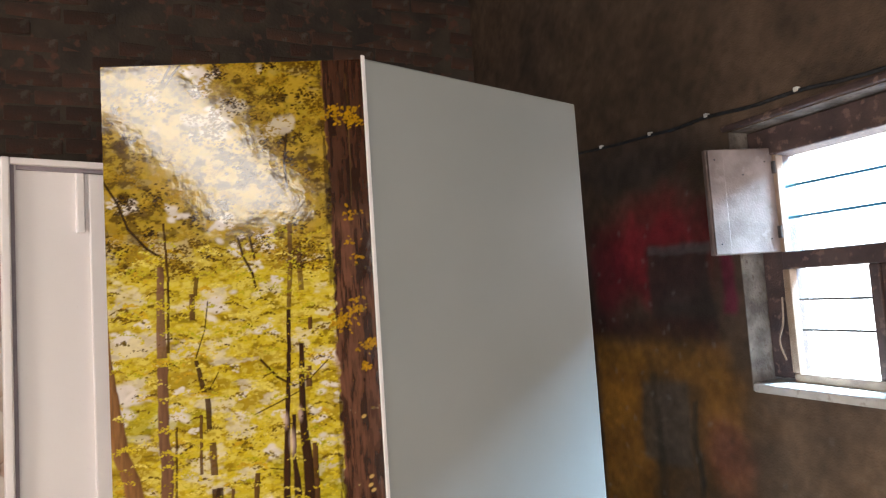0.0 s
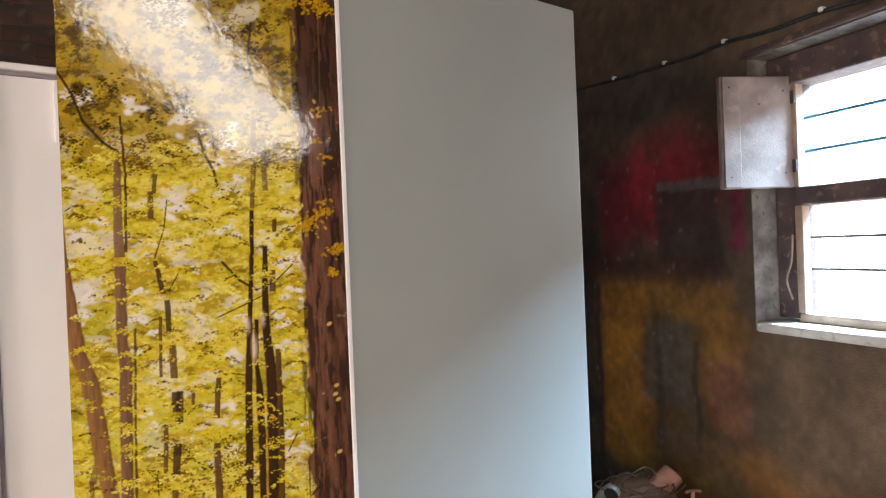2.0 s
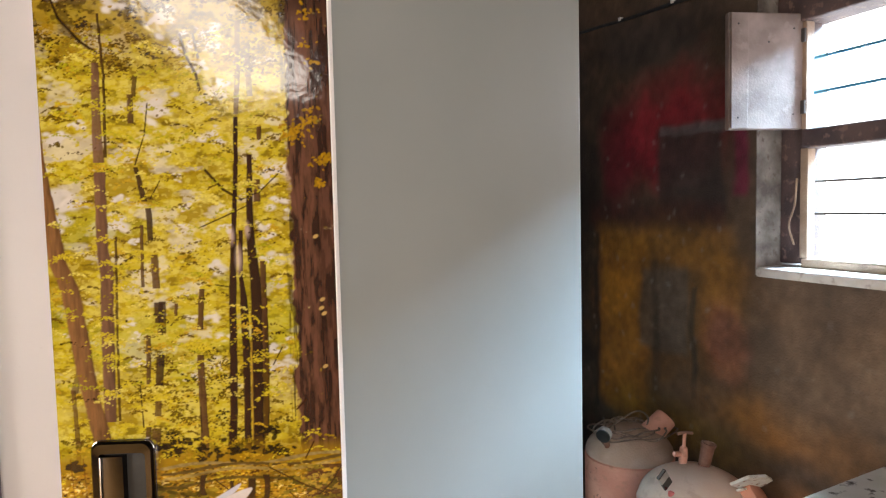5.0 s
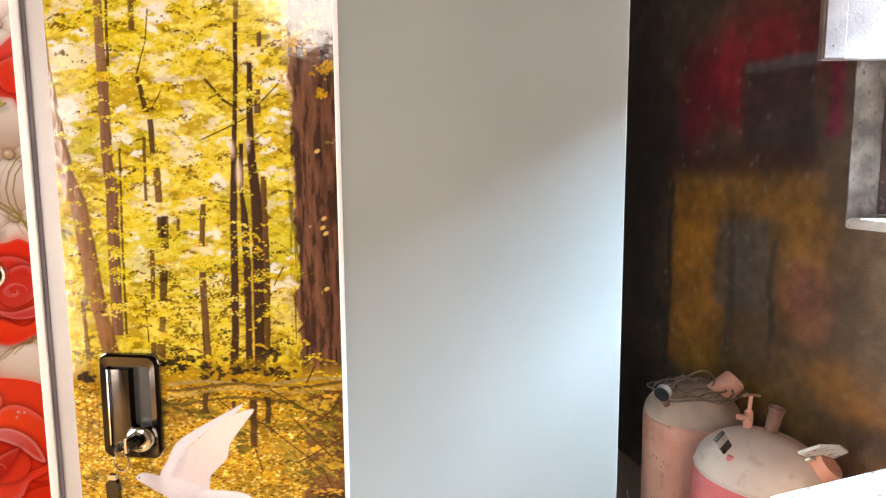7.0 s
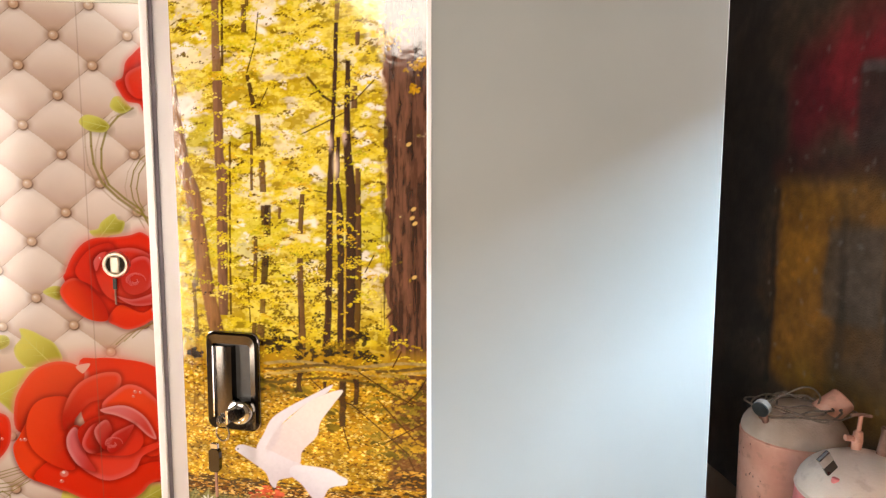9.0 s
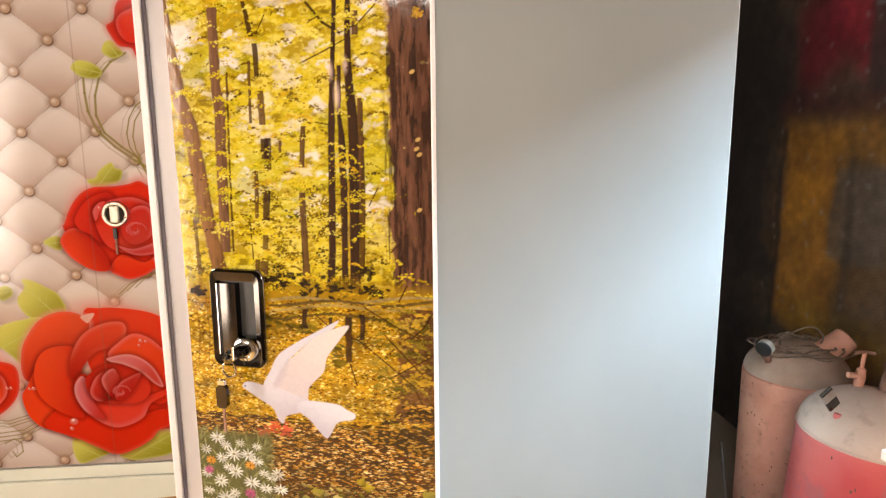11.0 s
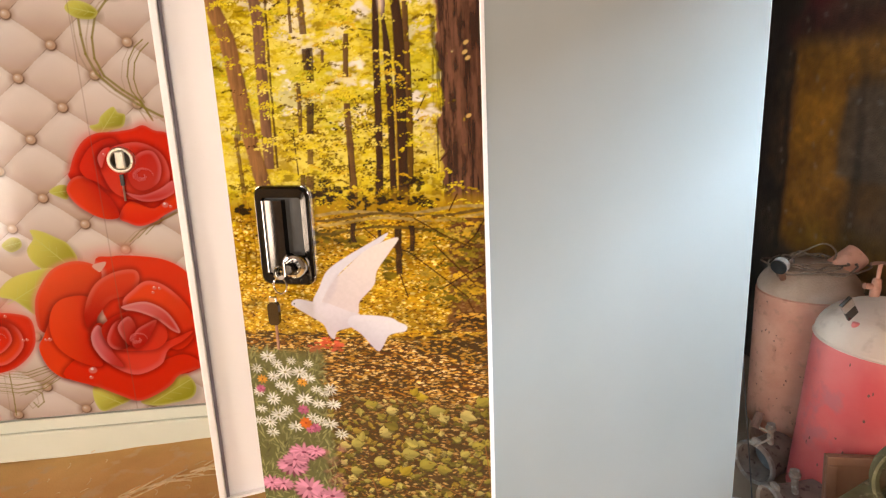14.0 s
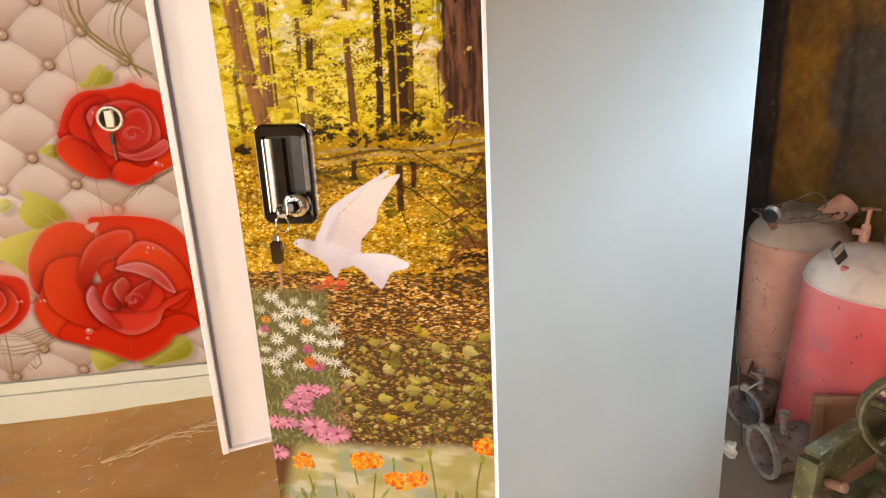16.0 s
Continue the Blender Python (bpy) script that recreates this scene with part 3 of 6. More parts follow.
def paint_forest():
    """An autumn wood: sprays of yellow leaves before a pale sky, trunks, leaf litter, flower beds."""
    cv = Canvas(-0.411, -0.003, 0.145, 1.972, 0.0012)
    X, Z = cv.X, cv.Z

    def leaf_at(x, z, r, flat, colour, alpha=0.9, lean=0.4):
        cv.dab(x, z, r, r * flat * RNG.uniform(0.7, 1.2), RNG.normal(0, lean), colour * RNG.uniform(0.78, 1.2), 0.4, alpha)

    def spray(x, z, w, h, n, colour, r0=0.0014, r1=0.0034, alpha=0.9):
        """One flat bough of leaves, drooping at its ends."""
        tilt = RNG.normal(0, 0.12)
        for _ in range(int(n * 1.5)):
            dx = RNG.normal(0, w * 0.45)
            leaf_at(x + dx, z + tilt * dx - 0.6 * dx * dx / w + RNG.normal(0, h * 0.4), RNG.uniform(r0, r1), 0.5, colour, alpha)

    def sprays(count, z0, z1, palette, w=(0.012, 0.034), h=(0.002, 0.007), n=(10, 26), x0=-0.415, x1=0.0, size=1.0, alpha=0.9):
        for _ in range(count):
            spray(RNG.uniform(x0, x1), RNG.uniform(z0, z1), RNG.uniform(*w), RNG.uniform(*h), int(RNG.integers(*n)), palette[RNG.integers(len(palette))], 0.0014 * size, 0.0034 * size, alpha)

    def scatter(n, z0, z1, palette, r0, r1, flat, x0=-0.415, x1=0.0, alpha=0.9, lean=0.3):
        for _ in range(n):
            leaf_at(RNG.uniform(x0, x1), RNG.uniform(z0, z1), RNG.uniform(r0, r1), flat, palette[RNG.integers(len(palette))], alpha, lean)

    def trunk(rows, colour, grain=61, alpha=1.0, soft=0.22, rough=0.0014):
        """A trunk from (height, middle, half width) rows, with bark ridges and a lit left side."""
        zs, xs, hs = (np.array(c) for c in zip(*sorted(rows)))
        i0, i1 = np.searchsorted(cv.x, (xs.min() - hs.max() * 1.3, xs.max() + hs.max() * 1.3))
        k0, k1 = np.searchsorted(cv.z, (zs[0], zs[-1]))
        w = (slice(k0, k1), slice(i0, i1))
        x, z = X[w], Z[w]
        mid = np.interp(z, zs, xs) + rough * (fractal(z * 60, z * 0 + grain, grain, 3) - 0.5)
        half = np.interp(z, zs, hs) * (0.9 + 0.2 * fractal(z * 90, z * 0 + 7, grain + 1, 2))
        side = (x - mid) / half
        bark = 0.62 + 0.8 * fractal(x * 260, z * 34, grain, 4) - 0.30 * step(0.1, 1.0, side) + 0.16 * step(0.2, -0.9, side)
        view = cv.rgb[w]
        m = alpha * (1 - step(1 - soft, 1.0 + soft * 0.4, np.abs(side))) * step(0.25, 0.4, fractal(x * 70, z * 110, grain + 5, 3) + 0.18)
        view += (colour * bark[..., None] - view) * m[..., None]

    # soft ground tone of the canopy: lit boughs, green depths
    broad, mid_n = fractal(X * 16, Z * 30, 41, 4), fractal(X * 42, Z * 85, 42, 4)
    cv.rgb[:] = YELLOW
    cv.lay(0.75 * step(0.48, 0.62, mid_n), LEMON)
    cv.lay(0.8 * step(0.50, 0.34, broad), OLIVE)
    cv.lay(0.7 * step(0.41, 0.28, mid_n), MOSS)
    cv.lay(0.5 * step(0.46, 0.36, fractal(X * 120, Z * 200, 48, 3)), OLIVE)
    cv.lay(0.5 * step(0.55, 0.66, fractal(X * 110, Z * 190, 49, 3)), LEMON)
    cv.lay(0.55 * step(0.56, 0.68, fractal(X * 24 + 5, Z * 46, 50, 4)) * step(1.12, 1.25, Z), SKYLIGHT)
    cv.lay(0.35 * step(0.5, 0.65, fractal(X * 9 + 3, Z * 12, 46, 3)), ink(186, 182, 40))
    high = step(1.62, 1.74, Z + 0.06 * (broad - 0.5))
    cv.lay(high * 0.8, AMBER)
    cv.lay(high * 0.7 * step(0.46, 0.32, mid_n), ink(84, 60, 18))
    tuft = fractal(X * 60, Z * 70, 52, 4)
    cv.lay(high * 0.7 * step(0.54, 0.64, tuft), ink(206, 170, 60))
    cv.lay(high * 0.75 * step(0.45, 0.34, tuft), ink(92, 66, 20))
    cv.lay(high * 0.7 * step(0.66, 0.76, fractal(X * 15 + 8, Z * 15, 53, 4)), ink(232, 216, 196))

    def gap(x, z, r, tall=0.8, alpha=0.95):
        for _ in range(9):
            q = r * RNG.uniform(0.3, 0.62)
            cv.dab(x + RNG.normal(0, r * 0.42), z + RNG.normal(0, r * 0.36 * tall), q, q * tall * RNG.uniform(0.5, 0.9), RNG.normal(0, 0.3), SKYLIGHT * RNG.uniform(0.85, 1.05), 0.75, alpha)

    M = 0.00086
    for x, z, r in [(-0.389, 1.553, 26), (-0.395, 1.463, 44), (-0.386, 1.432, 34), (-0.412, 1.502, 12), (-0.307, 1.422, 30), (-0.301, 1.460, 14), (-0.247, 1.586, 34), (-0.166, 1.544, 26), (-0.213, 1.445, 13), (-0.218, 1.416, 12), (-0.093, 1.490, 32), (-0.083, 1.450, 22), (-0.096, 1.407, 26), (-0.100, 1.368, 18), (-0.156, 1.412, 14), (-0.173, 1.355, 18), (-0.108, 1.473, 10), (-0.290, 1.397, 12), (-0.317, 1.380, 11), (-0.256, 1.954, 30), (-0.262, 1.928, 26), (-0.242, 1.887, 24), (-0.376, 1.747, 26), (-0.401, 1.755, 16)]:
        gap(x, z, r * M)
    for x, z, r in [(-0.305, 1.731, 24), (-0.175, 1.681, 34), (-0.210, 1.674, 26), (-0.194, 1.649, 24), (-0.233, 1.714, 30), (-0.031, 1.921, 8), (-0.152, 1.622, 16), (-0.359, 1.564, 12), (-0.290, 1.258, 12), (-0.095, 1.233, 18), (-0.109, 1.208, 16), (-0.223, 1.486, 10)]:
        gap(x, z, r * M)
    for x, z, r in [(-0.087, 1.216, 30), (-0.101, 1.206, 18), (-0.207, 1.197, 20), (-0.184, 1.286, 22), (-0.218, 1.282, 16), (-0.177, 1.215, 22), (-0.173, 1.255, 20), (-0.381, 1.265, 14), (-0.302, 1.277, 16), (-0.296, 1.221, 18), (-0.149, 1.182, 8), (-0.252, 1.290, 14), (-0.073, 1.249, 12)]:
        gap(x, z, r * M, 0.6, 0.7)
    # far boughs behind the trunks
    sprays(230, 1.10, 1.68, (YELLOW, LEMON, YELLOW, GOLD), alpha=0.8, size=1.25)
    sprays(210, 1.10, 1.70, (OLIVE, MOSS, ink(120, 92, 20)), h=(0.001, 0.004), n=(8, 20), alpha=0.8)
    sprays(190, 1.64, 1.98, (AMBER, ink(176, 140, 34), ink(112, 84, 22), ink(74, 52, 18), ink(160, 128, 40)), h=(0.010, 0.024), n=(20, 40), alpha=0.85, size=1.15)
    sprays(60, 1.07, 1.24, (MOSS, ink(70, 56, 16), OLIVE, ink(120, 96, 20)), h=(0.004, 0.012), x0=-0.30, x1=-0.10)

    # trunks, the farthest first
    bark, black = ink(108, 76, 48), ink(76, 50, 32)
    haze = ink(150, 108, 84)
    trunk([(1.341, -0.1102, 0.0061), (1.297, -0.1089, 0.0061), (1.220, -0.1094, 0.0063), (1.140, -0.1109, 0.0056), (1.103, -0.1131, 0.0039)], ink(104, 76, 30), 71)
    trunk([(1.260, -0.2758, 0.0035), (1.187, -0.2787, 0.0036)], bark, 72, 0.9)
    trunk([(1.124, -0.2817, 0.0041), (1.058, -0.2886, 0.0047)], bark, 73, 0.9)
    trunk([(1.309, -0.2540, 0.0056), (1.259, -0.2564, 0.0061)], black, 74, 0.85)
    trunk([(1.231, -0.2595, 0.0062), (1.185, -0.2640, 0.0058)], black, 75, 0.9)
    trunk([(1.162, -0.2657, 0.0050), (1.140, -0.2679, 0.0050)], bark, 76, 0.8)
    trunk([(1.121, -0.2710, 0.0069), (1.058, -0.2750, 0.0070)], bark, 77, 0.85)
    trunk([(1.252, -0.3646, 0.0037), (1.178, -0.3847, 0.0057)], bark, 78, 0.7)
    trunk([(1.183, -0.3864, 0.0033), (1.096, -0.3832, 0.0039), (0.976, -0.3892, 0.0030)], bark, 79, 0.75)
    for rows, c, g in (([(1.503, -0.2816, 0.0038), (1.454, -0.2712, 0.0046)], black, 80), ([(1.444, -0.2667, 0.0046), (1.398, -0.2659, 0.0042)], black, 81), ([(1.377, -0.2614, 0.0055), (1.328, -0.2608, 0.0059)], bark, 82), ([(1.308, -0.2584, 0.0067), (1.276, -0.2591, 0.0067)], black, 83),
                       ([(1.420, -0.2775, 0.0025), (1.330, -0.2802, 0.0025)], bark, 84), ([(1.607, -0.2842, 0.0046), (1.566, -0.2849, 0.0042)], bark, 85), ([(1.633, -0.2762, 0.0038), (1.603, -0.2798, 0.0034)], ink(110, 84, 40), 86), ([(1.305, -0.2340, 0.0025), (1.287, -0.2349, 0.0025)], bark, 87)):
        trunk(rows, c, g, 0.9)
    for rows, g in (([(1.558, -0.1051, 0.0035), (1.540, -0.1060, 0.0035)], 88), ([(1.483, -0.1112, 0.0048), (1.451, -0.1120, 0.0048)], 89), ([(1.364, -0.1075, 0.0043), (1.325, -0.1070, 0.0043)], 90), ([(1.310, -0.1069, 0.0043), (1.198, -0.1137, 0.0052)], 91), ([(1.325, -0.1963, 0.0042), (1.265, -0.2013, 0.0047)], 92), ([(1.228, -0.2026, 0.0052), (1.184, -0.2025, 0.0057), (1.143, -0.2018, 0.0058), (1.100, -0.2019, 0.0068), (1.060, -0.2036, 0.0050)], 93)):
        trunk(rows, bark, g, 0.95)
    trunk([(1.651, -0.3303, 0.0055), (1.562, -0.3327, 0.0071), (1.510, -0.3322, 0.0084)], haze * 0.8, 94, 0.9)
    trunk([(1.497, -0.3320, 0.0084), (1.459, -0.3325, 0.0088), (1.381, -0.3336, 0.0088), (1.349, -0.3290, 0.0099), (1.288, -0.3324, 0.0099), (1.208, -0.3341, 0.0096), (1.134, -0.3358, 0.0089)], ink(134, 98, 72), 95)
    trunk([(1.719, -0.3234, 0.0017), (1.631, -0.3194, 0.0021), (1.518, -0.3226, 0.0025)], ink(88, 60, 30), 96, 0.9)
    trunk([(1.405, -0.3141, 0.0020), (1.288, -0.3189, 0.0020), (1.135, -0.3224, 0.0020)], ink(78, 46, 26), 97, 0.8)
    trunk([(1.709, -0.1297, 0.0039), (1.648, -0.1321, 0.0039), (1.577, -0.1375, 0.0039)], bark, 98, 0.8)
    trunk([(1.673, -0.1190, 0.0043), (1.602, -0.1166, 0.0043)], bark, 105, 0.7)
    trunk([(1.573, -0.1381, 0.0035), (1.516, -0.1402, 0.0034), (1.411, -0.1470, 0.0039), (1.322, -0.1521, 0.0058), (1.299, -0.1530, 0.0058), (1.222, -0.1555, 0.0060), (1.141, -0.1581, 0.0061), (1.067, -0.1650, 0.0076)], black, 99)
    trunk([(1.410, -0.1379, 0.0034), (1.341, -0.1394, 0.0030), (1.313, -0.1374, 0.0054), (1.298, -0.1368, 0.0062), (1.253, -0.1363, 0.0059), (1.141, -0.1381, 0.0052), (1.066, -0.1401, 0.0058)], black, 100)
    trunk([(1.519, -0.1206, 0.0039), (1.409, -0.1242, 0.0060), (1.327, -0.1192, 0.0085), (1.297, -0.1195, 0.0086), (1.221, -0.1208, 0.0084), (1.140, -0.1230, 0.0082), (1.066, -0.1233, 0.0093)], black, 101)
    trunk([(1.245, -0.1289, 0.0013), (1.140, -0.1307, 0.0013), (1.069, -0.1332, 0.0009)], ink(200, 160, 60), 102, 0.7)
    trunk([(1.610, -0.4136, 0.0017), (1.515, -0.4120, 0.0050), (1.429, -0.4042, 0.0107), (1.369, -0.3974, 0.0144), (1.327, -0.3817, 0.0139), (1.288, -0.3766, 0.0143), (1.208, -0.3667, 0.0141), (1.167, -0.3602, 0.0133), (1.126, -0.3521, 0.0142), (1.085, -0.3447, 0.0143)], ink(150, 108, 68), 103)
    for x, z, rx, rz in [(-0.142, 1.367, 9, 34), (-0.151, 1.402, 8, 22), (-0.128, 1.410, 7, 20), (-0.059, 1.488, 26, 16)]:
        cv.dab(x, z, rx * M, rz * M, 0, ink(238, 206, 190), 0.98, 0.75)

    def twig(points, r, colour, alpha=0.9):
        cv.line(points, r, colour, alpha)

    for pts in ([(-0.318, 1.944), (-0.312, 1.956), (-0.305, 1.969)], [(-0.311, 1.942), (-0.302, 1.956), (-0.290, 1.970)], [(-0.416, 1.796), (-0.392, 1.755), (-0.377, 1.713), (-0.350, 1.681), (-0.328, 1.665)], [(-0.211, 1.689), (-0.204, 1.660), (-0.191, 1.633), (-0.186, 1.606)], [(-0.193, 1.690), (-0.187, 1.657)], [(-0.128, 1.852), (-0.134, 1.808), (-0.131, 1.767)], [(-0.184, 1.497), (-0.160, 1.469), (-0.135, 1.454)]):
        twig(pts, 0.0028, ink(76, 52, 22))
    for pts in ([(-0.135, 1.454), (-0.108, 1.465), (-0.081, 1.490)], [(-0.261, 1.593), (-0.267, 1.550), (-0.282, 1.507)], [(-0.197, 1.414), (-0.162, 1.429), (-0.127, 1.445)], [(-0.249, 1.483), (-0.263, 1.458)], [(-0.022, 1.921), (-0.019, 1.866), (-0.027, 1.767), (-0.022, 1.722)], [(-0.084, 1.236), (-0.098, 1.210)], [(-0.291, 1.187), (-0.289, 1.124)], [(-0.206, 1.151), (-0.206, 1.113)], [(-0.177, 1.331), (-0.150, 1.326)]):
        twig(pts, 0.0014, ink(70, 46, 18), 0.8)
    # near boughs hang across the trunks
    sprays(170, 1.16, 1.70, (YELLOW, LEMON, LEMON, ink(206, 190, 50), ink(190, 178, 40)), w=(0.014, 0.032), n=(9, 20), x1=-0.085, size=0.9)
    sprays(50, 1.12, 1.66, (OLIVE, ink(92, 68, 14), UMBER), h=(0.001, 0.003), n=(6, 14), x1=-0.075, size=0.8)
    for x, z in [(-0.331, 1.590), (-0.335, 1.504), (-0.331, 1.402), (-0.330, 1.368), (-0.334, 1.287), (-0.331, 1.257), (-0.131, 1.270), (-0.126, 1.218), (-0.311, 1.332), (-0.298, 1.334), (-0.284, 1.369), (-0.392, 1.377)] + [(-0.331, 1.230), (-0.333, 1.177), (-0.257, 1.243), (-0.205, 1.244), (-0.196, 1.240), (-0.112, 1.228), (-0.133, 1.283), (-0.195, 1.100), (-0.265, 1.170), (-0.107, 1.168), (-0.336, 1.263)]:
        spray(x, z, 0.026, 0.006, 26, YELLOW if RNG.random() < 0.75 else GOLD)

    # the great trunk at the hinge side, with gold leaves before it
    rows = [(1.984, -0.0252, 0.0422), (1.957, -0.0254, 0.0426), (1.749, -0.0181, 0.0469), (1.597, -0.0132, 0.0529), (1.490, -0.0116, 0.0541), (1.401, -0.0104, 0.0548), (1.190, -0.0081, 0.0598), (1.291, -0.0156, 0.0474), (1.216, -0.0132, 0.0493), (1.137, -0.0111, 0.0508), (1.071, -0.0080, 0.0526)]
    trunk(rows, ink(112, 78, 60), 104, 1.0, 0.05, 0.002)
    cv.lay(0.5 * step(1.70, 1.74, Z) * step(-0.067, -0.061, X), ink(48, 30, 24))
    cv.lay(0.45 * step(1.10, 1.2, Z) * step(1.72, 1.6, Z) * step(-0.034, -0.022, X), ink(64, 38, 28))
    ridge = fractal(X * 190, Z * 22, 63, 4)
    cv.lay(0.65 * step(-0.075, -0.070, X) * step(1.06, 1.08, Z) * step(0.50, 0.40, ridge), ink(50, 30, 24))
    cv.lay(0.35 * step(-0.072, -0.066, X) * step(1.06, 1.08, Z) * step(1.73, 1.70, Z) * step(0.56, 0.68, ridge), ink(150, 104, 84))
    twig([(-0.030, 1.948), (-0.028, 1.903), (-0.027, 1.857)], 0.002, ink(130, 104, 44), 0.15)
    twig([(-0.029, 1.858), (-0.029, 1.794), (-0.031, 1.732)], 0.0014, ink(150, 126, 84), 0.2)
    for x, z, n, s in [(-0.033, 1.878, 60, 0.014), (-0.054, 1.885, 24, 0.012), (-0.016, 1.868, 20, 0.008), (-0.055, 1.555, 46, 0.013), (-0.031, 1.566, 20, 0.008), (-0.060, 1.542, 30, 0.01), (-0.011, 1.508, 40, 0.009), (-0.022, 1.476, 16, 0.006), (-0.029, 1.718, 14, 0.01), (-0.032, 1.674, 10, 0.006), (-0.032, 1.647, 8, 0.006), (-0.032, 1.580, 10, 0.006)]:
        for _ in range(int(n)):
            leaf_at(RNG.normal(x, s), RNG.normal(z, s * 0.55), RNG.uniform(0.002, 0.0048), 0.6, ink(190, 146, 24), 0.95, 0.8)
    for x, z in [(-0.030, 1.398), (-0.023, 1.305), (-0.025, 1.292)] + [(-0.022, 1.205), (-0.021, 1.284)]:
        cv.dab(x, z, 0.005, 0.0032, 0.5, ink(216, 178, 110), 0.4)

    # undergrowth, the fallen log and the golden floor of leaves
    low = step(1.105, 1.07, Z + 0.02 * (fractal(X * 30, Z * 40, 86, 3) - 0.5))
    cv.lay(low * 0.95, ink(176, 136, 30))
    for x, z, r in [(-0.237, 1.088, 34), (-0.251, 1.091, 26), (-0.188, 1.074, 26), (-0.391, 1.069, 12), (-0.156, 1.084, 22), (-0.095, 1.081, 22), (-0.106, 1.111, 12)]:
        for _ in range(26):
            leaf_at(x + RNG.normal(0, r * M * 0.7), z + RNG.normal(0, r * M * 0.28), RNG.uniform(0.003, 0.007), 0.55, ink(56, 40, 16))
    sprays(70, 1.03, 1.13, (YELLOW, GOLD, OLIVE, ink(120, 100, 22)), n=(8, 18), size=1.0)
    scatter(4600, 0.845, 1.06, (ink(226, 182, 66), ink(205, 158, 40), ink(178, 128, 26), ink(236, 206, 120), ink(196, 142, 34)), 0.0018, 0.0048, 0.42)
    scatter(2600, 0.845, 1.06, (ink(116, 72, 16), ink(84, 50, 14), ink(148, 100, 22)), 0.0016, 0.004, 0.36)
    scatter(1100, 0.845, 1.04, (ink(248, 216, 130), ink(240, 200, 84)), 0.0016, 0.0036, 0.5)
    for x, z, rx, rz in [(-0.318, 1.031, 26, 12), (-0.207, 1.017, 22, 10), (-0.253, 1.026, 30, 12), (-0.155, 0.976, 12, 20), (-0.293, 1.040, 20, 8)]:
        scatter(26, z - rz * M, z + rz * M, (ink(120, 100, 26), ink(92, 78, 22), ink(150, 128, 40)), 0.004, 0.010, 0.45, x - rx * M, x + rx * M)
    for drop, c in ((0.0, (172, 146, 92)), (0.005, (112, 88, 46)), (0.012, (178, 150, 86)), (0.026, (112, 90, 40))):
        for s in np.linspace(0, 1, 60):
            leaf_at(-0.262 + 0.262 * s, 1.06 - drop + 0.012 * s + 0.004 * math.sin(9 * s + 900 * drop), 0.008, 0.32, ink(*c), 0.85, 0.12)
    rows = [(1.057, -0.0050, 0.0536), (0.931, -0.0071, 0.0544), (0.875, -0.0085, 0.0552)]
    trunk(rows, ink(92, 56, 42), 106, 0.85, 0.1)
    for rows, g in (([(1.037, -0.1646, 0.0032), (1.016, -0.1656, 0.0027)], 107), ([(1.040, -0.1369, 0.0063), (0.967, -0.1372, 0.0055)], 108), ([(1.045, -0.1157, 0.0049), (1.004, -0.1141, 0.0045)], 109), ([(1.048, -0.2064, 0.0050), (1.017, -0.2082, 0.0042)], 110)):
        trunk(rows, black, g, 0.95, 0.3, 0.006)
    sprays(70, 0.93, 1.065, (ink(140, 120, 42), ink(106, 92, 30), ink(176, 146, 60), ink(196, 156, 50)), h=(0.002, 0.006), n=(8, 18), x0=-0.10, x1=0.0, size=1.35)
    for pts in ([(-0.191, 1.041), (-0.161, 1.016), (-0.121, 1.003), (-0.074, 0.967), (-0.031, 0.932)], [(-0.081, 1.016), (-0.051, 0.985), (-0.022, 0.956)], [(-0.109, 1.055), (-0.063, 1.029), (-0.024, 1.011)], [(-0.003, 1.054), (-0.019, 1.028), (-0.037, 1.011)], [(-0.137, 0.967), (-0.126, 0.930)], [(-0.066, 0.949), (-0.021, 0.976), (-0.005, 0.985)], [(-0.056, 1.067), (-0.043, 1.092)], [(-0.066, 1.142), (-0.052, 1.156)], [(-0.002, 0.856), (-0.015, 0.894), (-0.031, 0.926)]):
        twig(pts, 0.0016, ink(84, 48, 22), 0.85)
    for x in (-0.398, -0.380):
        twig([(x, 0.95), (x + 0.006, 1.0), (x + 0.002, 1.08)], 0.0014, ink(116, 70, 26), 0.4)
    # leaf litter in flat flakes over dark gaps
    lit = step(0.868, 0.846, Z + 0.012 * (fractal(X * 40, Z * 60, 87, 3) - 0.5) - 0.10 * np.clip(X + 0.12, 0, 1))
    cv.lay(lit, ink(98, 58, 26))
    scatter(1500, 0.70, 0.865, (ink(54, 28, 14), ink(74, 40, 18)), 0.004, 0.010, 0.22, lean=0.12)
    scatter(3000, 0.70, 0.858, (ink(206, 160, 84), ink(182, 132, 60), ink(226, 190, 124), ink(160, 108, 40), ink(196, 146, 54)), 0.002, 0.0065, 0.27, lean=0.15)
    scatter(900, 0.71, 0.858, (ink(246, 214, 156), ink(232, 186, 108)), 0.0018, 0.0045, 0.3, lean=0.15)
    scatter(1100, 0.70, 0.86, (ink(44, 22, 10), ink(70, 36, 14)), 0.002, 0.007, 0.2, lean=0.12)
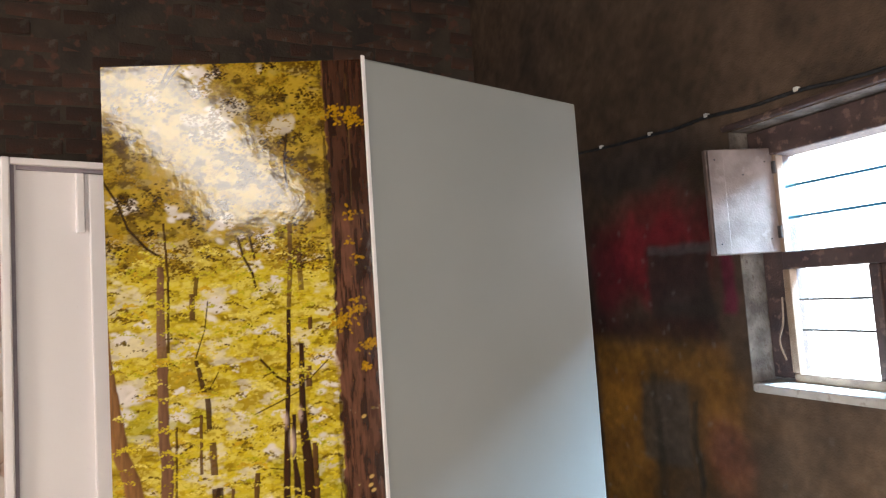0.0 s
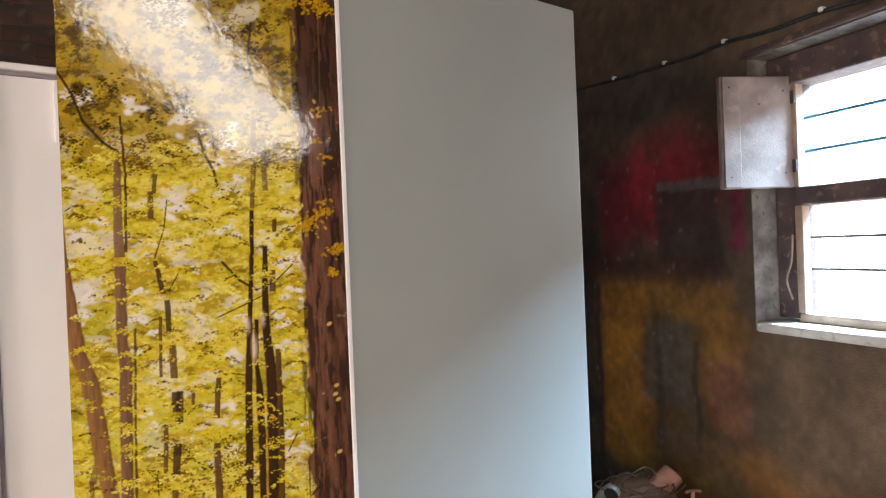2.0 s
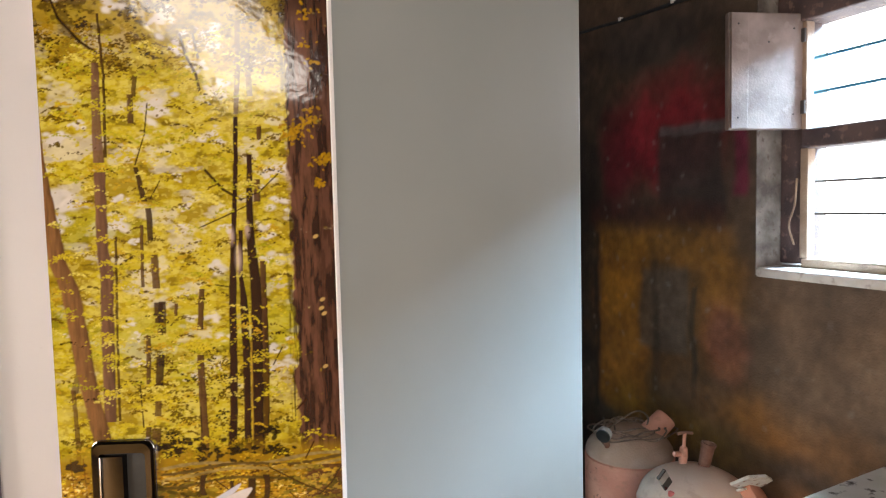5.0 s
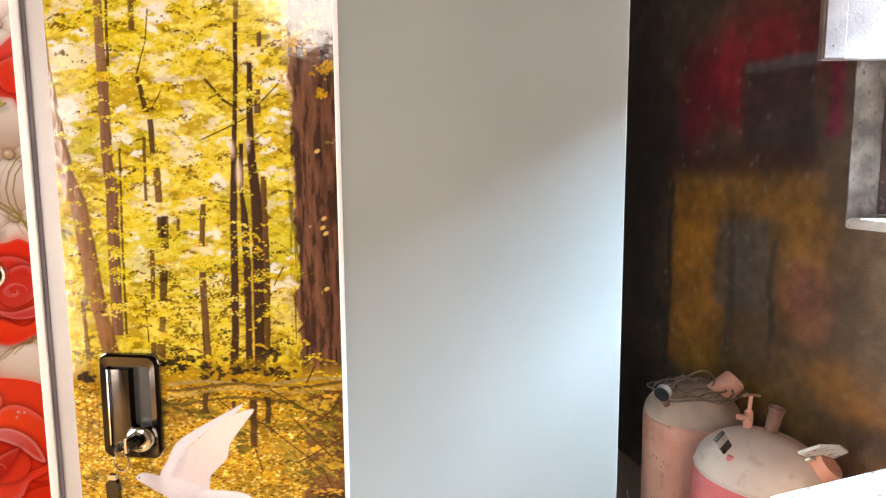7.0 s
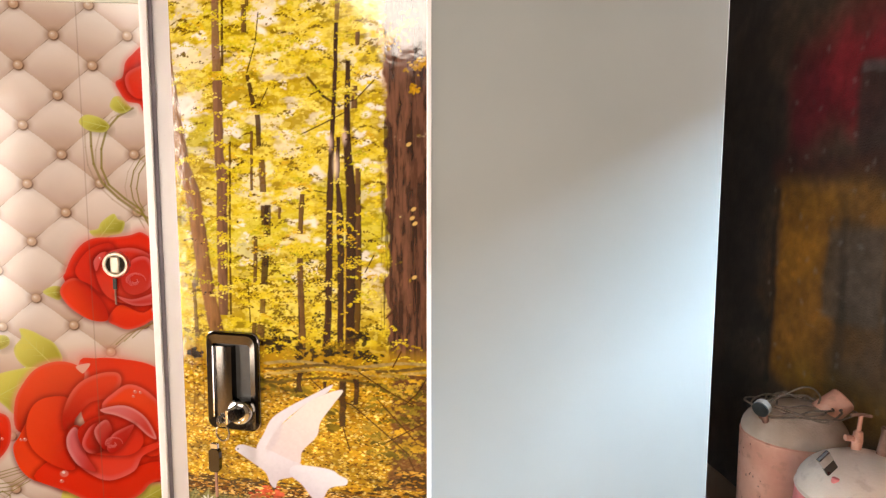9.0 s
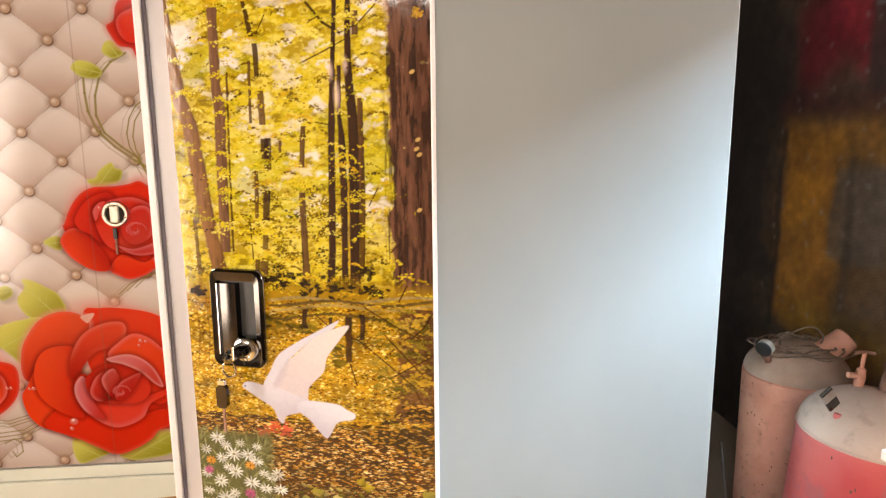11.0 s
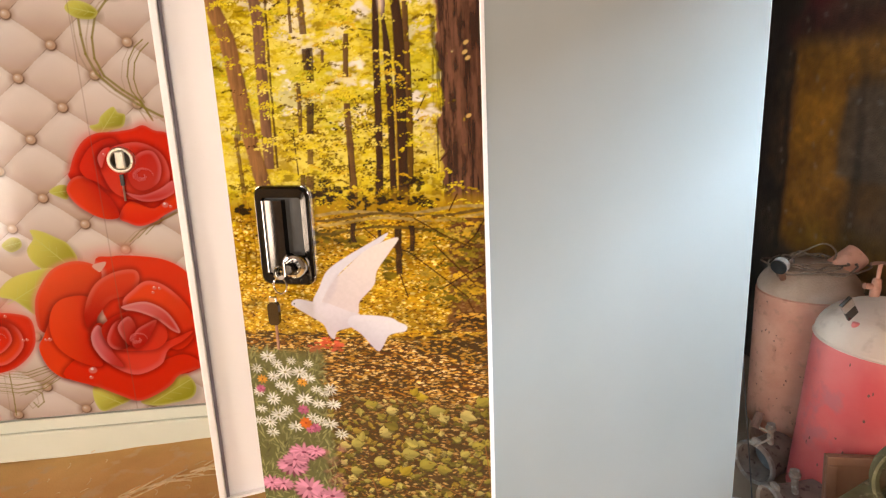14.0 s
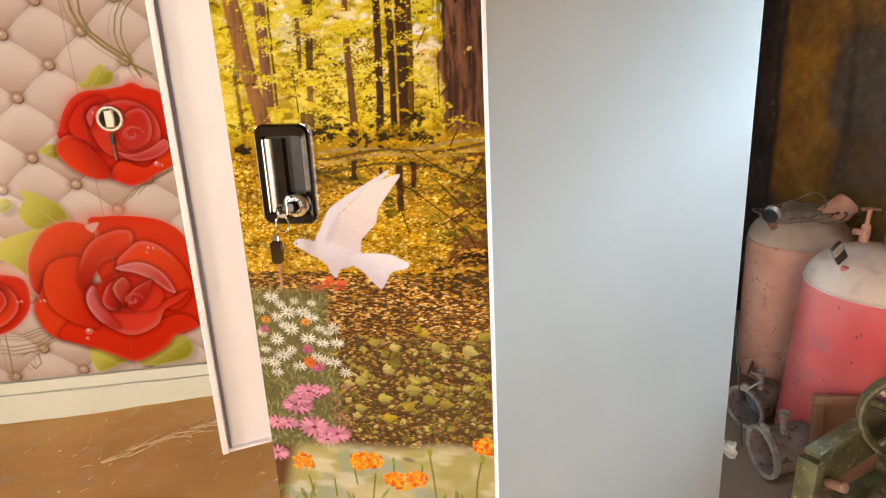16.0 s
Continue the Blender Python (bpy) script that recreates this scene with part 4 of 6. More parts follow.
    for x, z, rx, rz in [(-0.042, 0.865, 48, 26), (-0.089, 0.845, 30, 12), (-0.034, 0.832, 40, 10), (-0.023, 0.894, 30, 14)]:
        scatter(60, z - rz * M, z + rz * M, (ink(46, 26, 14), ink(62, 36, 18)), 0.005, 0.011, 0.3, x - rx * M, x + rx * M, 0.85)
        scatter(34, z - rz * M, z + rz * M, (ink(200, 156, 70), ink(176, 126, 44)), 0.003, 0.007, 0.3, x - rx * M, x + rx * M)
    for x, z in [(-0.276, 0.845), (-0.292, 0.835), (-0.260, 0.852), (-0.251, 0.841)]:
        scatter(16, z - 0.006, z + 0.006, (ink(196, 92, 70), ink(178, 76, 50)), 0.003, 0.007, 0.4, x - 0.012, x + 0.012)
    patchy = step(0.70, 0.72, Z) * step(1.075, 1.05, Z)
    cv.rgb *= 1 + patchy[..., None] * (0.95 * fractal(X * 26, Z * 62, 88, 4) + 0.75 * fractal(X * 34, Z * 150, 89, 3) - 0.85)[..., None]
    # broad leaves of the ground cover
    bed = step(0.762, 0.738, Z + 0.03 * (fractal(X * 30, Z * 30, 81, 2) - 0.5)) * step(-0.30, -0.25, X)
    cv.lay(bed * 0.9, ink(78, 50, 24))
    scatter(1300, 0.54, 0.75, (ink(50, 28, 14), ink(38, 22, 12), ink(96, 60, 30)), 0.003, 0.008, 0.3, -0.28, 0.0)
    scatter(1500, 0.54, 0.75, (ink(176, 138, 84), ink(204, 168, 110), ink(150, 108, 54), ink(120, 82, 40)), 0.002, 0.0055, 0.32, -0.28, 0.0)

    def blade(x, z, r, wide, turn, colour):
        """A broad pointed leaf with its shade, lit half and midrib."""
        w = cv.window(x, z, r * 1.3)
        if w is None:
            return
        c, s = math.cos(turn), math.sin(turn)
        for ox, oz, tone, a in ((0.001, -0.003, 0.35, 0.6), (0, 0, 1.0, 1.0)):
            u = ((X[w] - x - ox) * c + (Z[w] - z - oz) * s) / r
            v = ((Z[w] - z - oz) * c - (X[w] - x - ox) * s) / (r * wide)
            edge = np.clip(1 - u * u, 0, 1) ** 0.8 * np.where(u < 0, 1.0, 1.0 - 0.35 * np.clip(u, 0, 1))
            m = a * step(1.05, 0.88, np.abs(v) / np.maximum(edge, 0.02)) * (np.abs(u) < 1)
            lit_half = colour * tone * (0.85 + 0.28 * step(-0.3, 0.4, v) + 0.10 * (np.abs(v) < 0.06) + 0.18 * (fractal(X[w] * 160, Z[w] * 160, 83, 2) - 0.5))[..., None]
            view = cv.rgb[w]
            view += (lit_half - view) * m[..., None]

    def lobed(x, z, r, turn, colour):
        """A three-lobed leaf lying flat, seen at a slant."""
        for da, q in ((0.85, 0.72), (-0.85, 0.72), (0.0, 1.0)):
            t = turn + da
            blade(x + 0.55 * q * r * math.cos(t), z + 0.40 * q * r * math.sin(t), r * q * 0.72, 0.55, math.atan2(0.7 * math.sin(t), math.cos(t)), colour * RNG.uniform(0.88, 1.1))

    greens = [ink(*c) for c in ((156, 142, 64), (172, 158, 86), (126, 112, 46), (190, 172, 108), (104, 92, 38), (164, 138, 62))]
    for _ in range(330):
        blade(RNG.uniform(-0.275, 0.0), RNG.uniform(0.555, 0.752), RNG.uniform(0.003, 0.008), RNG.uniform(0.35, 0.6), RNG.normal(0.05, 0.5), greens[RNG.integers(6)] * RNG.uniform(0.6, 1.1))
    for _ in range(70):
        lobed(RNG.uniform(-0.27, 0.0), RNG.uniform(0.56, 0.74), RNG.uniform(0.007, 0.013), RNG.uniform(-3.1, 3.1), greens[RNG.integers(6)] * RNG.uniform(0.8, 1.15))
    for x, z, r, turn in [(-0.172, 0.731, 17, 0.2), (-0.206, 0.738, 18, 0.5), (-0.237, 0.664, 20, 0.3), (-0.221, 0.675, 16, 1.4), (-0.185, 0.688, 22, 0.5), (-0.258, 0.662, 16, -0.2), (-0.199, 0.633, 22, 0.2), (-0.148, 0.653, 24, 0.1), (-0.119, 0.633, 24, 0.3), (-0.090, 0.631, 20, -0.2), (-0.127, 0.670, 18, 2.6), (-0.099, 0.734, 22, 0.25), (-0.047, 0.732, 22, -0.4), (-0.076, 0.720, 16, 1.9), (-0.019, 0.753, 20, 0.7), (-0.242, 0.613, 18, 0.1), (-0.281, 0.639, 14, 0.3), (-0.159, 0.700, 20, 2.7), (-0.030, 0.676, 18, 0.2), (-0.050, 0.658, 15, 0.6)]:
        lobed(x, z, r * M * 1.05, turn, greens[RNG.integers(4)])
    for x, z, r, turn in [(-0.192, 0.594, 22, 0.35), (-0.152, 0.616, 21, 0.9), (-0.120, 0.759, 17, 0.1), (-0.126, 0.764, 14, 1.2)]:
        lobed(x, z, r * M, turn, ink(176, 152, 48))
    scatter(420, 0.56, 0.75, (ink(186, 148, 92), ink(58, 34, 16), ink(126, 84, 40)), 0.0015, 0.0042, 0.3, -0.27, 0.0)
    for pts in ([(-0.101, 0.606), (-0.043, 0.577)], [(-0.207, 0.599), (-0.195, 0.554)], [(-0.011, 0.677), (-0.003, 0.613)], [(-0.121, 0.594), (-0.083, 0.563)], [(-0.038, 0.567), (-0.013, 0.623)]):
        twig(pts, 0.0014, ink(150, 104, 60), 0.7)
    # the flower bed: daisies over pink blooms
    wob = 0.05 * (fractal(X * 25, Z * 25, 91, 3) - 0.5)
    garden = step(-0.262, -0.290, X + wob) * step(0.848, 0.826, Z + wob * 0.5) * step(0.52, 0.535, Z)
    cv.lay(garden * 0.95, ink(104, 104, 66))
    for _ in range(700):
        x, z = RNG.uniform(-0.411, -0.272), RNG.uniform(0.53, 0.835)
        cv.dab(x, z, RNG.uniform(0.004, 0.012), 0.0018, RNG.normal(1.4, 0.8), ink(134, 132, 90) * RNG.uniform(0.3, 1.6), 0.5, 0.8)
    for x, z, r in [(-0.375, 0.819, 16), (-0.361, 0.807, 12), (-0.347, 0.792, 17), (-0.369, 0.783, 13), (-0.321, 0.793, 16), (-0.307, 0.783, 15), (-0.399, 0.753, 12), (-0.374, 0.741, 15), (-0.346, 0.761, 16), (-0.358, 0.767, 12), (-0.317, 0.744, 17), (-0.292, 0.736, 14), (-0.266, 0.737, 15), (-0.367, 0.711, 18), (-0.385, 0.697, 15), (-0.350, 0.721, 12)]:
        cv.petals(x, z, r * M * 1.1, 11, ink(232, 226, 214), RNG.random() * 6, RNG.uniform(0.6, 0.9), 0.11, ink(150, 140, 96))
    for x, z, r in [(-0.338, 0.691, 16), (-0.382, 0.677, 14), (-0.305, 0.709, 14), (-0.290, 0.704, 12), (-0.275, 0.700, 17), (-0.256, 0.682, 14), (-0.398, 0.796, 12), (-0.406, 0.698, 12), (-0.269, 0.764, 14), (-0.294, 0.763, 12), (-0.280, 0.756, 11), (-0.304, 0.809, 10), (-0.334, 0.813, 10), (-0.398, 0.721, 12)]:
        cv.petals(x, z, r * M * 1.1, 10, ink(224, 218, 204), RNG.random() * 6, RNG.uniform(0.55, 0.9), 0.11, ink(140, 128, 90))
    for x, z in [(-0.390, 0.777), (-0.318, 0.775)]:
        cv.petals(x, z, 0.010, 9, ink(226, 160, 66), RNG.random(), 0.8, 0.2, ink(120, 70, 20))
    for x, z, r in [(-0.395, 0.759, 11), (-0.321, 0.724, 13), (-0.302, 0.691, 13), (-0.312, 0.687, 10)]:
        cv.petals(x, z, r * M, 9, ink(196, 106, 140), RNG.random(), 0.8, 0.24, ink(150, 70, 100))
    cv.petals(*[(-0.319, 0.699)][0], 0.012, 9, ink(226, 116, 44), 0.4, 0.9, 0.28, ink(160, 60, 20))
    for _ in range(30):
        cv.dab(RNG.uniform(-0.29, -0.255), RNG.uniform(0.56, 0.66), 0.012, 0.005, RNG.normal(0, 0.5), ink(176, 122, 110), 0.9, 0.35)
    for x, z, r, sq in [(-0.328, 0.642, 34, 0.42), (-0.352, 0.614, 36, 0.48), (-0.306, 0.646, 22, 0.4), (-0.395, 0.576, 26, 0.55), (-0.373, 0.576, 24, 0.5), (-0.325, 0.570, 36, 0.7), (-0.283, 0.559, 30, 0.6), (-0.403, 0.512, 28, 0.55), (-0.303, 0.546, 28, 0.5), (-0.346, 0.626, 28, 0.45)]:
        cv.petals(x, z - 0.003, r * M, 15, ink(120, 60, 80), RNG.random(), sq, 0.13)
        cv.petals(x, z, r * M, 15, ink(226, 150, 176), RNG.random(), sq, 0.14, ink(128, 56, 84))
    # marigolds on a pale blurred bank
    bank = step(0.552, 0.520, Z + 0.02 * (fractal(X * 12, Z * 12, 95, 2) - 0.5) - 0.03 * (X + 0.2))
    bank = bank * step(-0.385, -0.345, X + 0.3 * (0.52 - Z))
    hazy = ink(196, 182, 140) * (0.72 + 0.5 * fractal(X * 9, Z * 30, 97, 3))[..., None]
    cv.rgb += (hazy - cv.rgb) * bank[..., None]
    cv.lay(bank * step(0.45, 0.65, fractal(X * 14, Z * 16, 98, 3)) * 0.55, ink(160, 152, 74))
    cv.lay(bank * step(0.50, 0.70, fractal(X * 16 + 7, Z * 14, 99, 3)) * 0.6, ink(150, 164, 152))
    cv.lay(bank * step(0.56, 0.70, fractal(X * 11 + 2, Z * 30, 93, 3)) * 0.5, ink(222, 212, 190))
    cv.dab(*[(-0.156, 0.514)][0], 0.016, 0.006, -0.2, ink(110, 104, 88), 0.8, 0.7)
    stems = ([(-0.347, 0.468), (-0.340, 0.422)], [(-0.259, 0.508), (-0.255, 0.455)], [(-0.219, 0.480), (-0.228, 0.421)], [(-0.183, 0.503), (-0.187, 0.461)], [(-0.117, 0.526), (-0.112, 0.480), (-0.108, 0.421)], [(-0.025, 0.523), (-0.034, 0.476), (-0.038, 0.416)], [(-0.131, 0.504), (-0.136, 0.466)], [(-0.298, 0.463), (-0.297, 0.426)])
    for pts in stems:
        twig(pts, 0.0022, ink(112, 124, 44), 0.9)
    for x, z, r in [(-0.183, 0.511, 6), (-0.116, 0.531, 8), (-0.261, 0.507, 5), (-0.023, 0.525, 9), (-0.132, 0.504, 4)]:
        cv.dab(x, z, r * M * 0.7, r * M * 1.5, 0.05, ink(150, 152, 56), 0.4)
    for _ in range(120):
        x, z = RNG.uniform(-0.41, 0), RNG.uniform(0.14, 0.44)
        cv.dab(x, z, RNG.uniform(0.01, 0.024), RNG.uniform(0.003, 0.006), RNG.uniform(0.4, 2.6), ink(104, 124, 60) * RNG.uniform(0.5, 1.5), 0.4, 0.7)
    for x, z, r in [(-0.355, 0.496, 25), (-0.221, 0.508, 22), (-0.248, 0.500, 19), (-0.235, 0.509, 20), (-0.169, 0.468, 28), (-0.185, 0.471, 20), (-0.143, 0.475, 22), (-0.019, 0.551, 24), (0.000, 0.547, 20), (-0.251, 0.509, 14)] + [(-0.33, 0.30, 34), (-0.20, 0.26, 36), (-0.07, 0.22, 34)]:
        for k in range(70):
            a, q = RNG.uniform(0, 6.28), r * M * math.sqrt(RNG.random())
            cv.dab(x + q * math.cos(a), z + 0.78 * q * math.sin(a), 0.0055, 0.0032, RNG.uniform(0, 3), ink(*[(238, 126, 14), (246, 156, 24), (206, 92, 10), (250, 178, 50)][RNG.integers(4)]), 0.4)
    cv.rgb = np.clip(cv.rgb, 0, 1)
    paint_bird(cv)
    cv.rgb = 1.06 * (cv.rgb * (0.96 + 0.08 * fractal(X * 240, Z * 260, 117, 2))[..., None]) ** 1.18
    return cv


def paint_bird(cv):
    """The plain white spread-winged shape of the print, faintly shaded along the folds."""
    far, near, body = ink(226, 218, 222), ink(240, 224, 214), ink(226, 216, 220)
    cv.shape([(-0.285, 0.919), (-0.272, 0.943), (-0.256, 0.971), (-0.223, 0.994), (-0.184, 1.016), (-0.153, 1.033), (-0.163, 1.019), (-0.180, 1.010), (-0.209, 0.990), (-0.240, 0.962), (-0.260, 0.929), (-0.272, 0.911)], far, soft=1.6)
    cv.shape([(-0.272, 0.913), (-0.251, 0.949), (-0.224, 0.976), (-0.185, 1.008), (-0.137, 1.026), (-0.153, 1.001), (-0.174, 0.972), (-0.181, 0.948), (-0.206, 0.921), (-0.211, 0.900), (-0.237, 0.890), (-0.266, 0.895)], near, to=ink(222, 206, 204), along=(-0.5, -0.9), soft=1.6)
    cv.shape([(-0.323, 0.913), (-0.318, 0.920), (-0.307, 0.922), (-0.285, 0.918), (-0.263, 0.917), (-0.226, 0.904), (-0.207, 0.898), (-0.219, 0.879), (-0.247, 0.869), (-0.254, 0.855), (-0.263, 0.862), (-0.271, 0.880), (-0.295, 0.895), (-0.315, 0.907)], body, to=ink(206, 194, 200), along=(0.2, -1), soft=1.6)
    cv.shape([(-0.221, 0.896), (-0.189, 0.898), (-0.157, 0.895), (-0.144, 0.888), (-0.131, 0.882), (-0.134, 0.873), (-0.151, 0.869), (-0.163, 0.863), (-0.171, 0.848), (-0.180, 0.837), (-0.191, 0.846), (-0.208, 0.866), (-0.228, 0.881)], ink(232, 226, 230), to=ink(206, 196, 206), along=(-0.6, -0.8), soft=1.6)
    cv.shape([(-0.250, 0.955), (-0.238, 0.965), (-0.246, 0.938), (-0.261, 0.917), (-0.267, 0.919)], ink(208, 196, 200), soft=6, alpha=0.6)
    cv.dab(*[(-0.318, 0.914)][0], 0.002, 0.0016, 0, ink(70, 60, 58), 0.5)


def build_wardrobe():
    w = thing("wardrobe", CAB, "tall ivory steel wardrobe, its two printed doors standing open", "wardrobe")
    d, wd, top, low = W_DEPTH, W_WIDTH, W_TOP, -0.035
    t = 0.012
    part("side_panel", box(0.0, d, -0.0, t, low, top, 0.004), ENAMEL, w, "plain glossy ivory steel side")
    # Thin bright strip standing in for the highlight along the front edge.
    part("fold_highlight", box(-0.004, 0.003, -0.003, -0.0005, 0.12, top + 0.003, 0.001), PINK_ENAMEL, w, "folded front edge, its highlight in pale enamel")
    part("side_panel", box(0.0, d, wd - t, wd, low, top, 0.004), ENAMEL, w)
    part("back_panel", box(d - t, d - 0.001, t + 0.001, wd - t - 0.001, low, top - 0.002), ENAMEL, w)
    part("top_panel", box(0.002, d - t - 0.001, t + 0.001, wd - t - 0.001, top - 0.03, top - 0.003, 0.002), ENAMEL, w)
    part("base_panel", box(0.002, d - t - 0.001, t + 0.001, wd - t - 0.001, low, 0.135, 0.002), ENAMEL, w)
    for z in (0.55, 1.0, 1.45):
        part("shelf", box(0.06, d - t - 0.002, t + 0.001, wd - t - 0.001, z, z + 0.018, 0.002), ENAMEL, w)
    # right door, ajar; its outer face carries the forest
    door = part("door", box(-0.411, -0.004, 0.003, 0.024, W_LOW, W_TOP - 0.002, 0.003), ENAMEL, w, "printed door swung half open", m=Matrix())
    me = paint_forest().mesh("forest_print", 0.0)
    me.transform(CAB.inverted())
    me.materials.append(FILM)
    pr = new("forest_print", me)
    pr.parent = door
    tagged(pr, "glossy film printed with a sunlit autumn wood and flowers")
    # lock handle
    m = pose(-0.3185, 0, 1.0285, 0, 0.4, 0)
    part("handle_plate", ring_plate(0.0445, 0.079, 0.014, 0.031, 0.060, 0.006, -0.013, -0.001), BLACK_CHROME, door, "smoked chrome lock plate", m=m)
    part("handle_recess", box(-0.032, 0.032, -0.0035, -0.001, -0.061, 0.061), BLACK, door, m=m)
    grip = prism([(-0.030, 0), (-0.030, -0.010), (-0.022, -0.013), (0.002, -0.011), (0.004, 0)], -0.058, 0.058)
    grip.transform(Matrix(((1, 0, 0, 0), (0, 0, 1, -0.003), (0, 1, 0, 0), (0, 0, 0, 1))))
    part("handle_grip", grip, BLACK_CHROME, door, "polished flap grip", m=m, smooth=True)
    part("grip_edge", box(-0.0315, -0.0285, -0.016, -0.004, -0.058, 0.058, 0.001), CHROME, door, m=m)
    part("plate_edge", ring_plate(0.0452, 0.0797, 0.014, 0.0425, 0.077, 0.012, -0.0075, -0.0005), CHROME, door, m=m)
    part("lock_boss", lathe([(0.0, 0), (0.021, 0), (0.021, 0.012), (0.018, 0.016), (0.013, 0.017), (0.012, 0.014), (0.0, 0.014)][1:], 32), CHROME, door, m=m @ pose(0.016, -0.005, -0.046, 90), smooth=True)
    part("lock_barrel", lathe([(0.009, 0), (0.009, 0.020), (0.007, 0.022), (0.001, 0.022)], 24), BLACK_CHROME, door, m=m @ pose(0.016, -0.016, -0.046, 90), smooth=True)
    L_TOP = 1.962
    # left door, open wide; its bare inner face shows
    hx, hy = (CAB @ Vector((0.0, W_WIDTH, 0)))[:2]
    ang = math.degrees(math.atan2(0.490 - hy, -0.832 - hx))
    L = pose(hx, hy, 0, 0, 0, ang)
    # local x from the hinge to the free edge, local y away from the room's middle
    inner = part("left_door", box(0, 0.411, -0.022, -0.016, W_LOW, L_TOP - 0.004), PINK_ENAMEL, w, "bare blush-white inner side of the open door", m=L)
    part("free_edge_lip", box(0.392, 0.411, -0.016, 0.008, W_LOW, L_TOP - 0.004, 0.004), PINK_ENAMEL, inner, m=L)
    # Dark strips, here and under the top lip, stand for the shaded gap.
    part("shade_strip", box(0.3835, 0.392, -0.0155, -0.006, W_LOW + 0.008, L_TOP - 0.012), LIP_SHADE, inner, "dark shadow strip beside the lip", m=L)
    part("top_lip", box(0.002, 0.3915, -0.016, 0.006, L_TOP - 0.020, L_TOP - 0.0045, 0.002), PINK_ENAMEL, inner, m=L)
    part("shade_strip", box(0.002, 0.3795, -0.0155, -0.006, L_TOP - 0.030, L_TOP - 0.0205), LIP_SHADE, inner, m=L)
    part("bottom_lip", box(0.002, 0.3915, -0.016, 0.002, W_LOW, W_LOW + 0.008, 0.002), PINK_ENAMEL, inner, m=L)
    part("stiffener", box(0.02, 0.232, -0.016, -0.003, 0.18, L_TOP - 0.032, 0.003), PINK_ENAMEL, inner, m=L)
    part("rod_guide", box(0.241, 0.260, -0.016, 0.000, 1.785, L_TOP - 0.032, 0.003), PINK_ENAMEL, inner, m=L)
    return w


def ring_plate(a, b, corner, ia, ib, icorner, y0, y1):
    """A rounded plate with a rounded opening."""
    bm = bmesh.new()
    outer, inner = rounded(-a, a, -b, b, corner), rounded(-ia, ia, -ib, ib, icorner)
    loops = []
    for pts, y, grow in ((outer, y1, 0), (outer, y0 + 0.004, 0), (outer, y0, -0.003), (inner, y0 + 0.001, 0.002), (inner, y1, 0)):
        loops.append([bm.verts.new((x + grow * np.sign(x), y, z + grow * np.sign(z))) for x, z in pts])
    for p, q in zip(loops, loops[1:]):
        for k in range(len(p)):
            n = (k + 1) % len(p)
            bm.faces.new((p[k], p[n], q[n], q[k]))
    return bm


build_wardrobe()


def build_keys():
    k = thing("key_bunch", pose(-0.306, -0.028, 0.985), "two small steel keys hanging from the door lock", "keys")
    part("key", box(-0.002, 0.002, -0.022, 0.006, -0.010, 0.012, 0.0008), CHROME, k)
    part("bow", lathe([(0.004, -0.002), (0.0105, -0.002), (0.0105, 0.002), (0.004, 0.002), (0.004, -0.002)], 20, caps=False, m=pose(-0.010, -0.016, -0.006, 20, 80, 0)), CHROME, k, smooth=True)
    part("ring", tube([(-0.012 + 0.011 * math.cos(a), -0.014, -0.027 + 0.013 * math.sin(a)) for a in np.linspace(0, 6.28, 9)], 0.0014), CHROME, k, smooth=True)
    part("key_bow", prism(rounded(-0.037, -0.019, -0.092, -0.055, 0.006), -0.016, -0.008, 0.0015), BLACK_CHROME, k, "black-headed key", smooth=True)
    part("collar", box(-0.034, -0.022, -0.015, -0.009, -0.055, -0.046, 0.001), CHROME, k)
    part("key_blade", box(-0.029, -0.025, -0.0135, -0.0105, -0.134, -0.092, 0.0006), RUST, k)


build_keys()

# ---- the rose wardrobe ----
R_D, R_C0, R_C1 = 1.48, -1.74, -0.62


